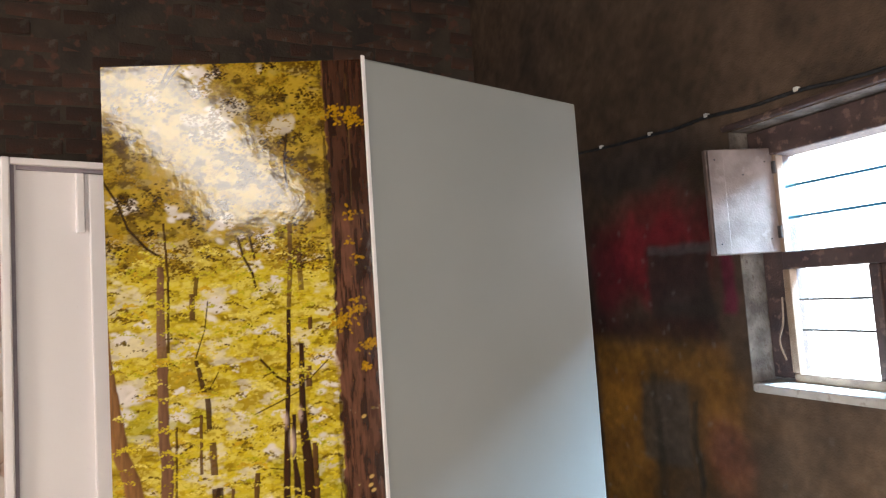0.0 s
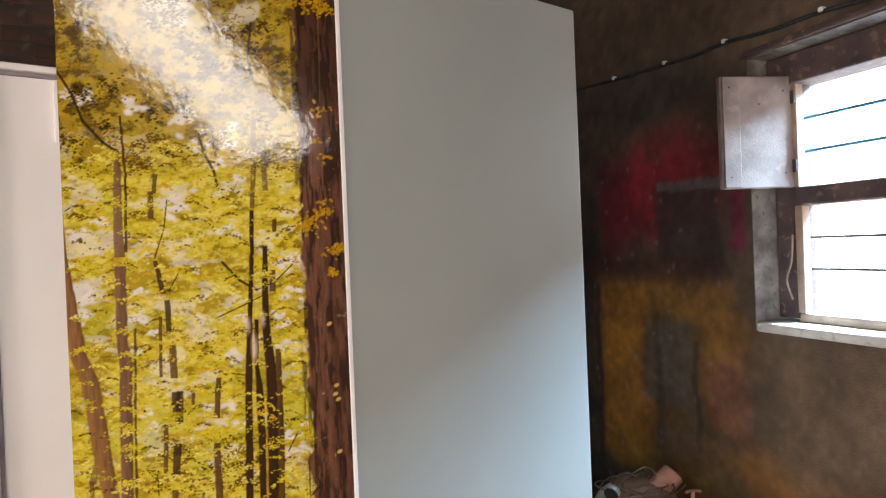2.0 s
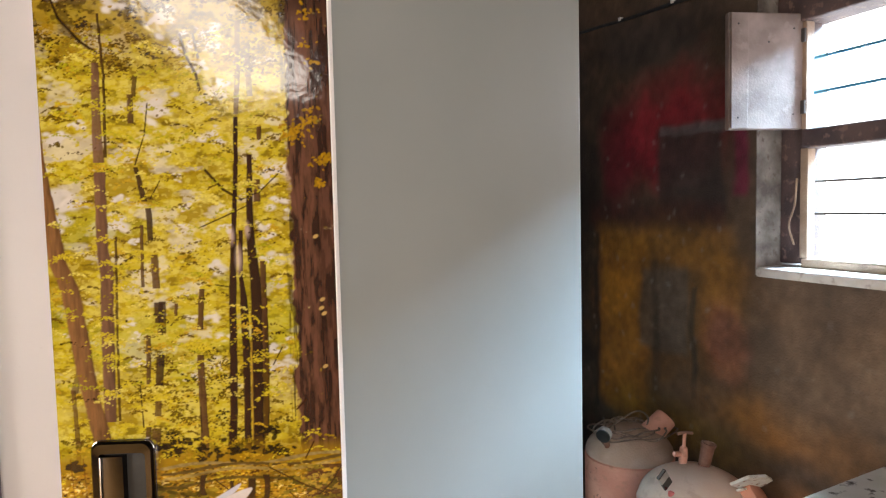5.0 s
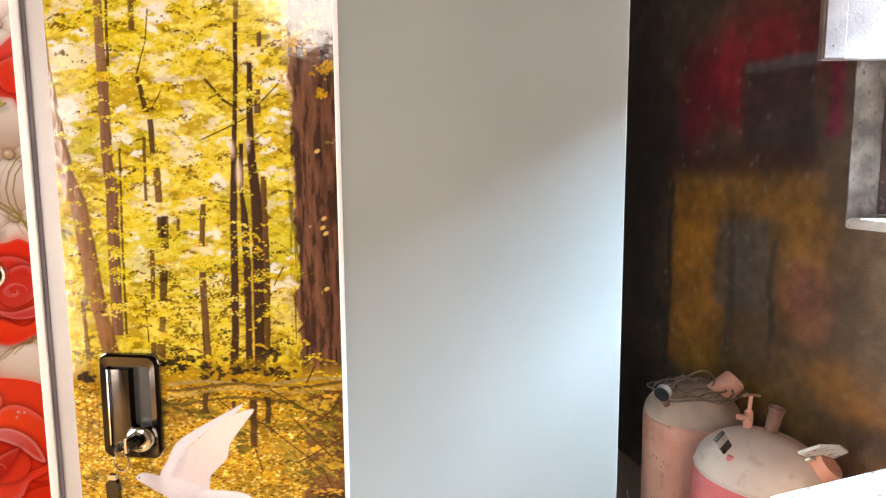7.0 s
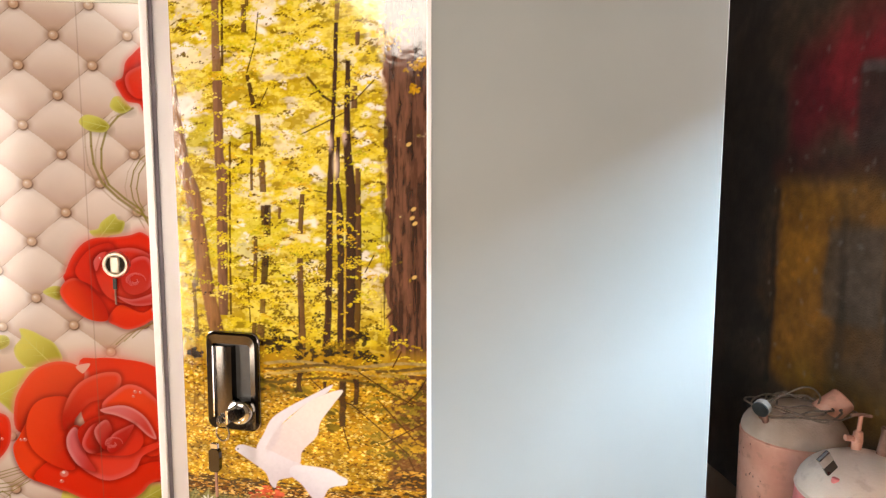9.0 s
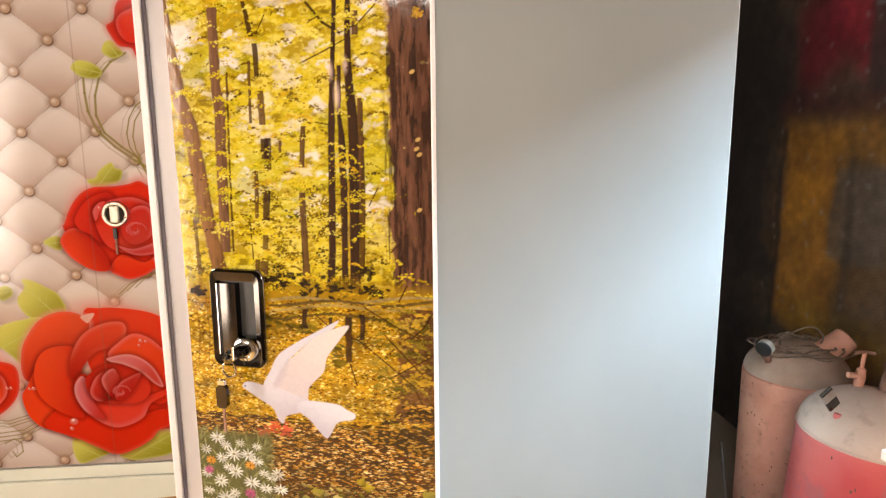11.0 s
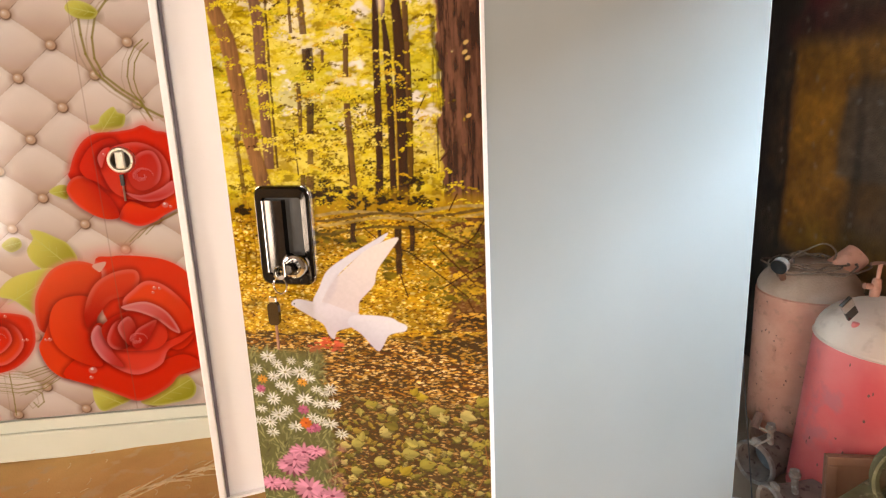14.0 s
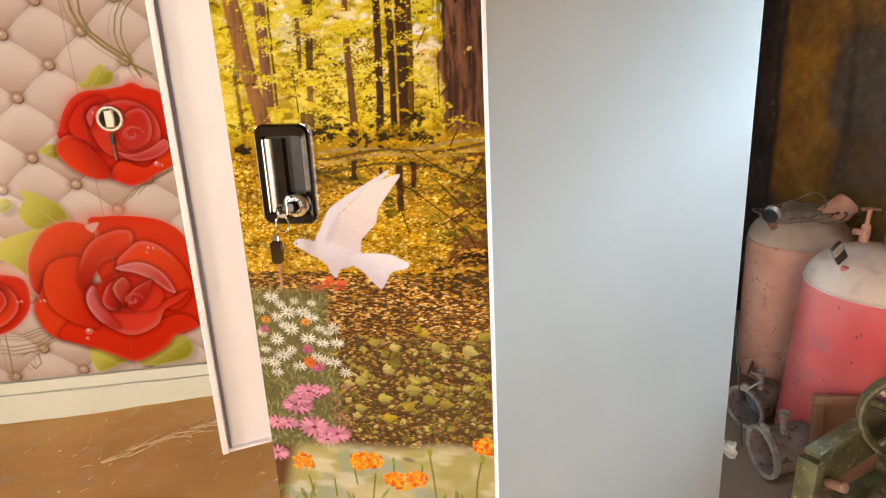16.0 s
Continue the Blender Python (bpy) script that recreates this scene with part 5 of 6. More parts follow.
def paint_roses():
    """Tufted cream leather with buttons, red roses and leaves."""
    cv = Canvas(R_C0 + 0.03, R_C1 - 0.03, 0.075, 1.950, 0.0022)
    X, Z = cv.X, cv.Z
    # diamond tufts: buttons lie on two slanting families of creases
    x0, z0, ux, uz, vx, vz = -1.0814, 1.3265, 0.12244, 0.10308, 0.12431, -0.10191
    det = ux * vz - uz * vx
    a = ((X - x0) * vz - (Z - z0) * vx) / det
    b = ((Z - z0) * ux - (X - x0) * uz) / det
    da, db = a - np.floor(a), b - np.floor(b)
    fa, fb = np.abs(a - np.round(a)), np.abs(b - np.round(b))
    warp = fractal(X * 5, Z * 5, 133, 2) - 0.5
    # each cushion is pale at its upper side and falls off towards the lower creases
    cv.rgb[:] = ink(236, 216, 202)
    cv.lay(0.95 * step(0.15, 0.95, 0.55 * (1 - da) + 0.45 * db + 0.2 * warp) ** 1.2, ink(200, 166, 144))
    cv.lay(0.55 * step(0.30, 0.95, da * (1 - db) + 0.15 * warp), ink(244, 230, 220))
    near = np.hypot(a - np.round(a), b - np.round(b))
    reach = step(0.62, 0.12, near)
    cv.lay(0.20 * step(0.16, 0.0, fa) * (0.35 + 0.65 * reach), ink(166, 132, 110))
    cv.lay(0.26 * step(0.16, 0.0, fb) * (0.35 + 0.65 * reach), ink(166, 132, 110))
    cv.lay(0.7 * step(0.012, 0.003, fb) * step(0.46, 0.20, near), ink(112, 84, 66))
    cv.lay(0.45 * step(0.014, 0.003, fa) * step(0.40, 0.18, near), ink(136, 106, 86))
    cv.lay(0.80 * step(0.24, 0.05, near), ink(150, 112, 84))
    for i in range(-9, 10):
        for k in range(-10, 11):
            x, z = x0 + ux * i + vx * k, z0 + uz * i + vz * k
            if cv.x[0] < x < cv.x[-1] and cv.z[0] < z < cv.z[-1]:
                cv.dab(x + 0.002, z - 0.003, 0.0205, 0.0195, 0, ink(98, 66, 46), 0.35)
                cv.dab(x, z, 0.0175, 0.0165, 0, ink(196, 156, 126), 0.22)
                cv.dab(x - 0.003, z + 0.003, 0.0125, 0.0115, 0, ink(222, 190, 164), 0.8)
                cv.dab(x - 0.005, z + 0.005, 0.005, 0.0045, 0, ink(240, 222, 204), 0.9, 0.8)

    def veins(x, z, r, turn):
        c, s = math.cos(turn), math.sin(turn)
        cv.line([(x - r * c, z - r * s), (x + r * c, z + r * s)], 0.0022, ink(206, 206, 112), 0.55)
        for q in (-0.55, -0.1, 0.35):
            for sg in (-1, 1):
                px, pz = x + q * r * c, z + q * r * s
                cv.line([(px, pz), (px + r * (0.34 * c - sg * 0.34 * s), pz + r * (0.34 * s + sg * 0.34 * c))], 0.0016, ink(200, 200, 106), 0.3)

    def leaf(points, tint=1.0, turn=0.5):
        cv.shape([(x + 0.016, z - 0.012) for x, z in points], ink(120, 104, 70), alpha=0.45, soft=14)
        cv.shape(points, ink(214, 204, 92) * tint, to=ink(158, 150, 44) * tint, along=(0.7, -0.7), rim=ink(218, 210, 120), rim_width=0.005)
        p = np.array(points)
        veins(*p.mean(0), 0.42 * max(np.ptp(p[:, 0]), np.ptp(p[:, 1])), turn)

    def vine(points, r=0.0042, alpha=0.9):
        cv.line([(x - 0.020, z - 0.004) for x, z in points], r * 0.7, ink(160, 138, 108), 0.35)
        cv.line(points, r, ink(142, 126, 58), alpha * 0.9)

    vine([(-1.103, 1.528), (-1.104, 1.458), (-1.099, 1.396), (-1.075, 1.331), (-1.021, 1.274), (-0.956, 1.224), (-0.879, 1.177)], 0.006)
    vine([(-0.955, 1.592), (-1.008, 1.562), (-1.049, 1.515), (-1.070, 1.448), (-1.073, 1.381), (-1.051, 1.322), (-0.998, 1.273), (-0.944, 1.233), (-0.916, 1.172)], 0.0055)
    vine([(-0.908, 1.436), (-0.938, 1.413), (-0.963, 1.372), (-0.976, 1.318), (-0.970, 1.272), (-0.946, 1.229), (-0.913, 1.165)], 0.0032)
    vine([(-0.891, 1.425), (-0.922, 1.398), (-0.945, 1.362), (-0.956, 1.308), (-0.949, 1.261), (-0.933, 1.229)], 0.0032)
    for k in range(3):
        vine([(x + 0.03 * k, z + 0.012 * k) for x, z in [(-1.057, 0.738), (-1.014, 0.777), (-0.961, 0.799), (-0.881, 0.839)]], 0.0028, 0.7)
        vine([(x, z - 0.016 * k) for x, z in [(-1.690, 0.198), (-1.621, 0.233), (-1.545, 0.216), (-1.451, 0.225), (-1.389, 0.261)]], 0.0028, 0.7)
        vine([(x, z + 0.012 * k) for x, z in [(-1.649, 0.287), (-1.577, 0.252), (-1.499, 0.239), (-1.413, 0.263)]], 0.0026, 0.6)
    vine([(-1.563, 0.269), (-1.566, 0.173), (-1.571, 0.094)], 0.003)
    vine([(-1.523, 0.175), (-1.489, 0.191), (-1.464, 0.174), (-1.463, 0.138), (-1.488, 0.119), (-1.500, 0.140)], 0.004, 0.7)
    for cx, cz, r in ((-1.62, 1.25, 0.22), (-1.55, 1.62, 0.26)):
        vine([(cx + r * math.cos(q), cz + r * math.sin(q)) for q in np.linspace(2.8, 5.2, 14)])

    blush = ink(232, 140, 126)
    for x, z, rx, rz in [(-1.128, 0.695, 90, 28), (-1.130, 1.090, 50, 46), (-1.386, 0.488, 36, 50), (-1.536, 0.523, 70, 30), (-0.941, 1.148, 40, 22)]:
        cv.dab(x, z, rx * 0.0021, rz * 0.0021, 0, blush, 0.98, 0.55)

    leaf([(-1.127, 1.157), (-1.097, 1.165), (-1.084, 1.189), (-1.041, 1.219), (-1.026, 1.199), (-1.003, 1.189), (-1.016, 1.151), (-1.055, 1.140), (-1.085, 1.130), (-1.112, 1.137)], 1.0, 0.9)
    leaf([(-1.300, 0.938), (-1.262, 0.959), (-1.230, 0.949), (-1.242, 0.908), (-1.274, 0.918)], 0.95, 0.1)
    leaf([(-1.413, 0.731), (-1.385, 0.771), (-1.389, 0.804), (-1.351, 0.797), (-1.311, 0.774), (-1.271, 0.746), (-1.247, 0.689), (-1.273, 0.657), (-1.356, 0.651), (-1.400, 0.684)], 1.05, 2.3)
    leaf([(-1.544, 0.572), (-1.493, 0.628), (-1.410, 0.653), (-1.335, 0.658), (-1.375, 0.597), (-1.412, 0.534), (-1.423, 0.482), (-1.459, 0.517), (-1.495, 0.550)], 1.1, 0.5)
    leaf([(-1.494, 0.754), (-1.459, 0.781), (-1.430, 0.774), (-1.429, 0.745), (-1.467, 0.727)], 0.9, 0.2)
    leaf([(-1.280, 0.174), (-1.251, 0.194), (-1.206, 0.151), (-1.144, 0.121), (-1.206, 0.093), (-1.258, 0.079), (-1.280, 0.116)], 1.05, 2.6)
    leaf([(-1.113, 0.107), (-1.019, 0.161), (-0.981, 0.210), (-0.931, 0.205), (-0.900, 0.151), (-0.923, 0.102), (-1.005, 0.086), (-1.066, 0.083)], 1.05, 0.5)
    leaf([(-1.141, 1.545), (-1.118, 1.567), (-1.083, 1.563), (-1.053, 1.548), (-1.038, 1.528), (-1.057, 1.507), (-1.098, 1.509), (-1.126, 1.522)], 1.0, 2.9)
    leaf([(-1.033, 1.595), (-1.019, 1.629), (-0.992, 1.631), (-0.972, 1.607), (-0.963, 1.588), (-0.998, 1.573)], 1.0, 2.2)
    leaf([(-1.70, 0.92), (-1.64, 1.02), (-1.56, 1.03), (-1.58, 0.95), (-1.64, 0.90)], 1.0, 0.6)
    leaf([(-1.66, 1.46), (-1.60, 1.55), (-1.52, 1.54), (-1.56, 1.46)], 1.0, 0.5)

    red, lit, deep, pink, dusk = ink(236, 44, 20), ink(246, 66, 28), ink(180, 20, 12), ink(236, 118, 114), ink(120, 10, 8)

    def petal(points, tone=red, to=deep, along=(0, -1), rim=None, width=0.012, side=None, shade=dusk):
        cv.shape(points, tone, to=to, along=along, rim=rim, rim_width=width, rim_side=side, shade=shade, shade_width=0.030)

    def heart(x, z, r):
        """The rolled centre: pale lips turning inwards."""
        for k in range(5):
            q = np.linspace(0.9 * k, 0.9 * k + 3.4, 16)
            rad = r * (0.95 - 0.17 * k) * np.linspace(1.0, 0.8, 16)
            cv.line([(x + s * math.cos(w), z + 0.8 * s * math.sin(w)) for s, w in zip(rad * 0.92, q)], r * 0.12, deep, 0.25)
            cv.line([(x + s * math.cos(w), z + 0.8 * s * math.sin(w)) for s, w in zip(rad, q)], r * 0.055, pink, 0.5)

    def drops(points):
        for x, z, r in points:
            cv.dab(x, z - 0.15 * r * 0.002, r * 0.0021, r * 0.0018, 0, ink(226, 110, 96), 0.3)
            cv.dab(x - 0.002, z + 0.003, r * 0.0009, r * 0.0008, 0, ink(250, 216, 206), 0.5)

    # the great rose, outer petals first
    petal([(-1.193, 0.664), (-1.129, 0.689), (-1.030, 0.683), (-0.934, 0.658), (-0.866, 0.598), (-0.842, 0.485), (-0.806, 0.344), (-0.872, 0.227), (-1.005, 0.222), (-1.177, 0.424)], red, ink(222, 42, 20), (-0.6, -0.6), None, shade=blush)
    petal([(-1.423, 0.531), (-1.391, 0.598), (-1.342, 0.654), (-1.268, 0.680), (-1.202, 0.666), (-1.173, 0.623), (-1.216, 0.540), (-1.273, 0.456), (-1.359, 0.407), (-1.426, 0.429)], lit, deep, (0.5, -0.8), ink(230, 96, 76), 0.008, (-0.7, 0.7), blush)
    petal([(-1.441, 0.358), (-1.416, 0.401), (-1.367, 0.486), (-1.297, 0.535), (-1.229, 0.474), (-1.210, 0.289), (-1.255, 0.185), (-1.320, 0.211), (-1.382, 0.232), (-1.425, 0.283)], red, lit, (-0.6, -0.6), None)
    petal([(-1.375, 0.245), (-1.234, 0.338), (-1.084, 0.253), (-0.931, 0.286), (-0.867, 0.232), (-0.955, 0.202), (-0.988, 0.167), (-1.040, 0.134), (-1.119, 0.108), (-1.188, 0.140), (-1.260, 0.181)], red, ink(226, 44, 20), (0.3, -0.6), ink(226, 92, 74), 0.008, (0.2, -0.9))
    petal([(-1.366, 0.508), (-1.315, 0.544), (-1.236, 0.541), (-1.213, 0.473), (-1.248, 0.374), (-1.227, 0.268), (-1.305, 0.287), (-1.374, 0.352), (-1.390, 0.433)], lit, ink(218, 38, 20), (0.9, -0.2), None)
    petal([(-1.259, 0.477), (-1.230, 0.552), (-1.185, 0.603), (-1.115, 0.632), (-1.055, 0.631), (-1.046, 0.591), (-1.083, 0.541), (-1.160, 0.521), (-1.215, 0.462), (-1.255, 0.420)], ink(232, 54, 30), deep, (0.1, -1), ink(228, 110, 96), 0.010, (-0.3, 0.9))
    petal([(-1.119, 0.500), (-1.072, 0.558), (-1.017, 0.587), (-0.951, 0.557), (-0.886, 0.471), (-0.871, 0.373), (-0.949, 0.306), (-1.056, 0.390)], lit, ink(232, 46, 22), (0.4, -0.7), pink, 0.010, (-0.5, 0.8))
    petal([(-1.249, 0.367), (-1.246, 0.408), (-1.212, 0.437), (-1.163, 0.389), (-1.092, 0.325), (-0.985, 0.342), (-0.883, 0.379), (-0.922, 0.341), (-0.982, 0.309), (-1.017, 0.251), (-1.106, 0.218), (-1.178, 0.249), (-1.232, 0.306)], red, ink(236, 66, 48), (0.1, -0.9), pink, 0.012, (-0.2, -0.9))
    petal([(-1.252, 0.374), (-1.242, 0.408), (-1.217, 0.428), (-1.195, 0.385), (-1.184, 0.319), (-1.154, 0.256), (-1.212, 0.280), (-1.244, 0.330)], ink(222, 104, 106), ink(206, 50, 44), (0.9, -0.3), ink(236, 160, 158), 0.008, (-0.9, 0))
    petal([(-1.206, 0.422), (-1.139, 0.466), (-1.057, 0.472), (-0.992, 0.426), (-0.978, 0.360), (-1.020, 0.318), (-1.094, 0.315), (-1.166, 0.327), (-1.201, 0.363)], ink(196, 30, 18), ink(228, 52, 34), (0.4, -0.8), None)
    petal([(-1.120, 0.496), (-1.036, 0.506), (-0.966, 0.460), (-0.929, 0.379), (-0.957, 0.386), (-1.007, 0.436), (-1.067, 0.469), (-1.114, 0.482)], ink(228, 112, 110), ink(214, 60, 50), (0.8, -0.5), ink(238, 164, 160), 0.006)
    petal([(-1.196, 0.369), (-1.169, 0.424), (-1.128, 0.447), (-1.105, 0.418), (-1.114, 0.345), (-1.146, 0.325), (-1.182, 0.333)], ink(218, 48, 36), dusk, (0.8, -0.4), pink, 0.008, (-0.9, 0.1))
    petal([(-1.151, 0.413), (-1.107, 0.454), (-1.086, 0.411), (-1.097, 0.344), (-1.126, 0.346)], ink(206, 70, 62), deep, (0.5, -0.8), ink(232, 140, 136), 0.007, (-0.6, 0.5))
    petal([(-1.109, 0.345), (-1.089, 0.393), (-1.052, 0.417), (-1.008, 0.432), (-1.028, 0.388), (-1.055, 0.349), (-1.092, 0.325)], ink(200, 48, 40), deep, (0.6, -0.7), pink, 0.007, (-0.5, 0.6))
    heart(*[(-1.086, 0.361)][0], 0.036)
    cv.shape([(-1.201, 0.660), (-1.152, 0.669), (-1.174, 0.636), (-1.186, 0.637)], ink(232, 166, 150))
    drops([(-1.267, 0.253, 8), (-1.277, 0.223, 4), (-0.997, 0.559, 4), (-1.004, 0.541, 3), (-0.979, 0.555, 3), (-1.397, 0.388, 4), (-1.411, 0.387, 3)])
    # the middle rose behind the round lock
    petal([(-1.221, 0.975), (-1.218, 1.008), (-1.192, 1.065), (-1.154, 1.111), (-1.108, 1.132), (-1.047, 1.134), (-0.989, 1.141), (-0.950, 1.152), (-0.915, 1.133), (-0.861, 1.110), (-0.822, 0.994), (-0.860, 0.874), (-1.003, 0.843), (-1.138, 0.852)], red, ink(226, 44, 20), (0.2, -0.8), ink(226, 84, 66), 0.006, (-0.2, 0.9), blush)
    petal([(-1.079, 0.832), (-1.034, 0.886), (-0.952, 0.856), (-0.873, 0.916), (-0.840, 0.873), (-0.922, 0.829), (-0.960, 0.807), (-1.011, 0.794), (-1.052, 0.809)], lit, red, (0, -1), ink(228, 92, 76), 0.006, (0, -1))
    petal([(-1.241, 0.940), (-1.216, 0.978), (-1.174, 0.984), (-1.130, 0.943), (-1.092, 0.890), (-1.079, 0.832), (-1.132, 0.829), (-1.190, 0.862), (-1.225, 0.899)], lit, ink(190, 30, 16), (0.9, 0.4), ink(230, 100, 80), 0.006, (-0.9, 0))
    petal([(-1.181, 1.025), (-1.130, 1.090), (-1.052, 1.109), (-1.038, 1.027), (-1.085, 0.930), (-1.136, 0.963), (-1.173, 0.985)], ink(230, 44, 22), ink(186, 28, 16), (0.8, -0.4), None)
    petal([(-1.115, 1.051), (-1.076, 1.078), (-0.979, 1.094), (-0.905, 1.054), (-0.883, 0.978), (-0.913, 0.909), (-1.004, 0.890), (-1.077, 0.917), (-1.109, 0.982)], ink(222, 46, 28), ink(234, 66, 46), (0.3, -0.8), ink(226, 104, 96), 0.010, (0.6, 0.6))
    petal([(-1.044, 0.919), (-0.992, 0.906), (-0.927, 0.924), (-0.875, 0.953), (-0.864, 0.920), (-0.921, 0.887), (-0.992, 0.885)], ink(228, 100, 96), ink(206, 52, 44), (0, -1), pink, 0.006)
    petal([(-1.024, 0.996), (-0.982, 1.053), (-0.931, 1.060), (-0.909, 1.009), (-0.926, 0.950), (-0.979, 0.923), (-1.017, 0.942)], ink(212, 42, 30), ink(206, 56, 44), (0.4, -0.8), pink, 0.008, (0.7, 0.5))
    heart(*[(-0.978, 0.975)][0], 0.040)
    petal([(-1.118, 1.047), (-1.096, 1.075), (-1.072, 1.079), (-1.094, 1.046), (-1.111, 1.011)], ink(226, 96, 90), red, (0.8, -0.4), None)
    drops([(-0.914, 0.868, 6), (-0.896, 0.860, 3), (-1.095, 1.057, 3)])
    # smaller roses at the edges
    petal([(-1.736, 0.420), (-1.678, 0.497), (-1.579, 0.505), (-1.502, 0.498), (-1.449, 0.472), (-1.446, 0.393), (-1.475, 0.334), (-1.537, 0.285), (-1.613, 0.269), (-1.708, 0.288)], red, ink(226, 42, 20), (0.2, -0.9), ink(226, 92, 74), 0.006, (0.7, 0), blush)
    petal([(-1.667, 0.380), (-1.627, 0.466), (-1.547, 0.476), (-1.497, 0.431), (-1.496, 0.363), (-1.566, 0.302), (-1.643, 0.314)], lit, deep, (-0.3, 0.8), pink, 0.008, (0.6, -0.6))
    petal([(-1.636, 0.388), (-1.593, 0.445), (-1.543, 0.447), (-1.529, 0.394), (-1.575, 0.348), (-1.618, 0.352)], ink(214, 42, 26), red, (0.2, -0.8), pink, 0.006, (0.7, -0.3))
    heart(*[(-1.578, 0.405)][0], 0.032)
    drops([(-1.490, 0.392, 3), (-1.476, 0.393, 3), (-1.647, 0.298, 4), (-1.534, 0.490, 3)])
    petal([(-1.796, 0.091), (-1.703, 0.140), (-1.656, 0.128), (-1.641, 0.073), (-1.674, 0.004), (-1.779, -0.009)], red, deep, (0.3, -0.8), None, shade=blush)
    petal([(-1.010, 1.681), (-0.985, 1.701), (-0.974, 1.747), (-0.951, 1.775), (-0.901, 1.812), (-0.829, 1.785), (-0.821, 1.656), (-0.910, 1.582), (-0.933, 1.607), (-0.975, 1.616), (-1.000, 1.651)], red, ink(228, 44, 22), (-0.4, -0.8), ink(226, 90, 74), 0.006, (-0.8, 0), blush)
    petal([(-0.977, 1.696), (-0.946, 1.729), (-0.866, 1.748), (-0.838, 1.674), (-0.918, 1.626), (-0.963, 1.644)], lit, red, (-0.5, -0.7), ink(228, 100, 90), 0.008, (-0.6, 0.5))
    # seam between the two doors
    cv.rgb *= (0.94 + 0.12 * fractal(X * 9, Z * 9, 131, 4))[..., None]
    cv.lay(0.3 * (np.abs(X + 1.131) < 0.002), ink(110, 84, 70))
    return cv


def build_rose_wardrobe():
    w = thing("wardrobe", ROOM, "steel wardrobe with rose-printed doors and a pale mint frame", "wardrobe")
    zb, top = -0.085, 1.995
    part("body", box(R_C0 + 0.002, R_C1 - 0.002, R_D + 0.014, R_D + 0.50, zb + 0.01, top, 0.004), MINT, w)
    part("frame_stile", box(R_C1 - 0.03, R_C1, R_D - 0.006, R_D + 0.0135, 0.07, top, 0.003), MINT, w)
    part("frame_stile", box(R_C0, R_C0 + 0.03, R_D - 0.006, R_D + 0.0135, 0.07, top, 0.003), MINT, w)
    part("frame_head", box(R_C0 + 0.031, R_C1 - 0.031, R_D - 0.006, R_D + 0.0135, 1.951, top, 0.003), MINT, w)
    part("bottom_rail", box(R_C0, R_C1, R_D - 0.006, R_D + 0.0135, 0.022, 0.069, 0.003), MINT, w)
    part("plinth", box(R_C0, R_C1, R_D - 0.018, R_D + 0.0135, zb - 0.01, 0.021, 0.006), MINT, w, "pale mint plinth with scuffs")
    me = paint_roses().mesh("rose_print", R_D)
    me.materials.append(FILM_ROSE)
    pr = new("rose_print", me)
    pr.parent = w
    tagged(pr, "glossy print of red roses on tufted cream leather")
    m = ROOM @ pose(-1.04, R_D, 1.035, 90)
    lk = part("door_lock", lathe([(0.047, 0.0), (0.047, 0.006), (0.043, 0.012), (0.036, 0.012), (0.033, 0.007), (0.001, 0.006)], 36), NICKEL, w, "round champagne nickel lock cup", m=m, smooth=True)
    part("turn_grip", box(-0.015, 0.015, -0.031, 0.031, 0.004, 0.020, 0.004), NICKEL, lk, m=m)
    # Dark disc laid in the nickel cup in place of the recess shade.
    part("recess_shade_disc", lathe([(0.0325, 0.0062), (0.0325, 0.0085), (0.001, 0.0085)], 36), BLACK_CHROME, lk, "dark disc standing for shade in the cup", m=m)
    return w


build_rose_wardrobe()


def build_small_key():
    k = thing("key", ROOM @ pose(-1.045, R_D - 0.006, 0.985), "small dark key hanging below the round lock", "key")
    part("key_bow", box(-0.007, 0.007, -0.006, 0.0, -0.04, 0.0, 0.002), BLACK, k)
    part("key_blade", box(-0.003, 0.003, -0.004, -0.001, -0.095, -0.04), RUST, k)


build_small_key()

# ---- pressure tanks and workshop clutter by the window wall ----


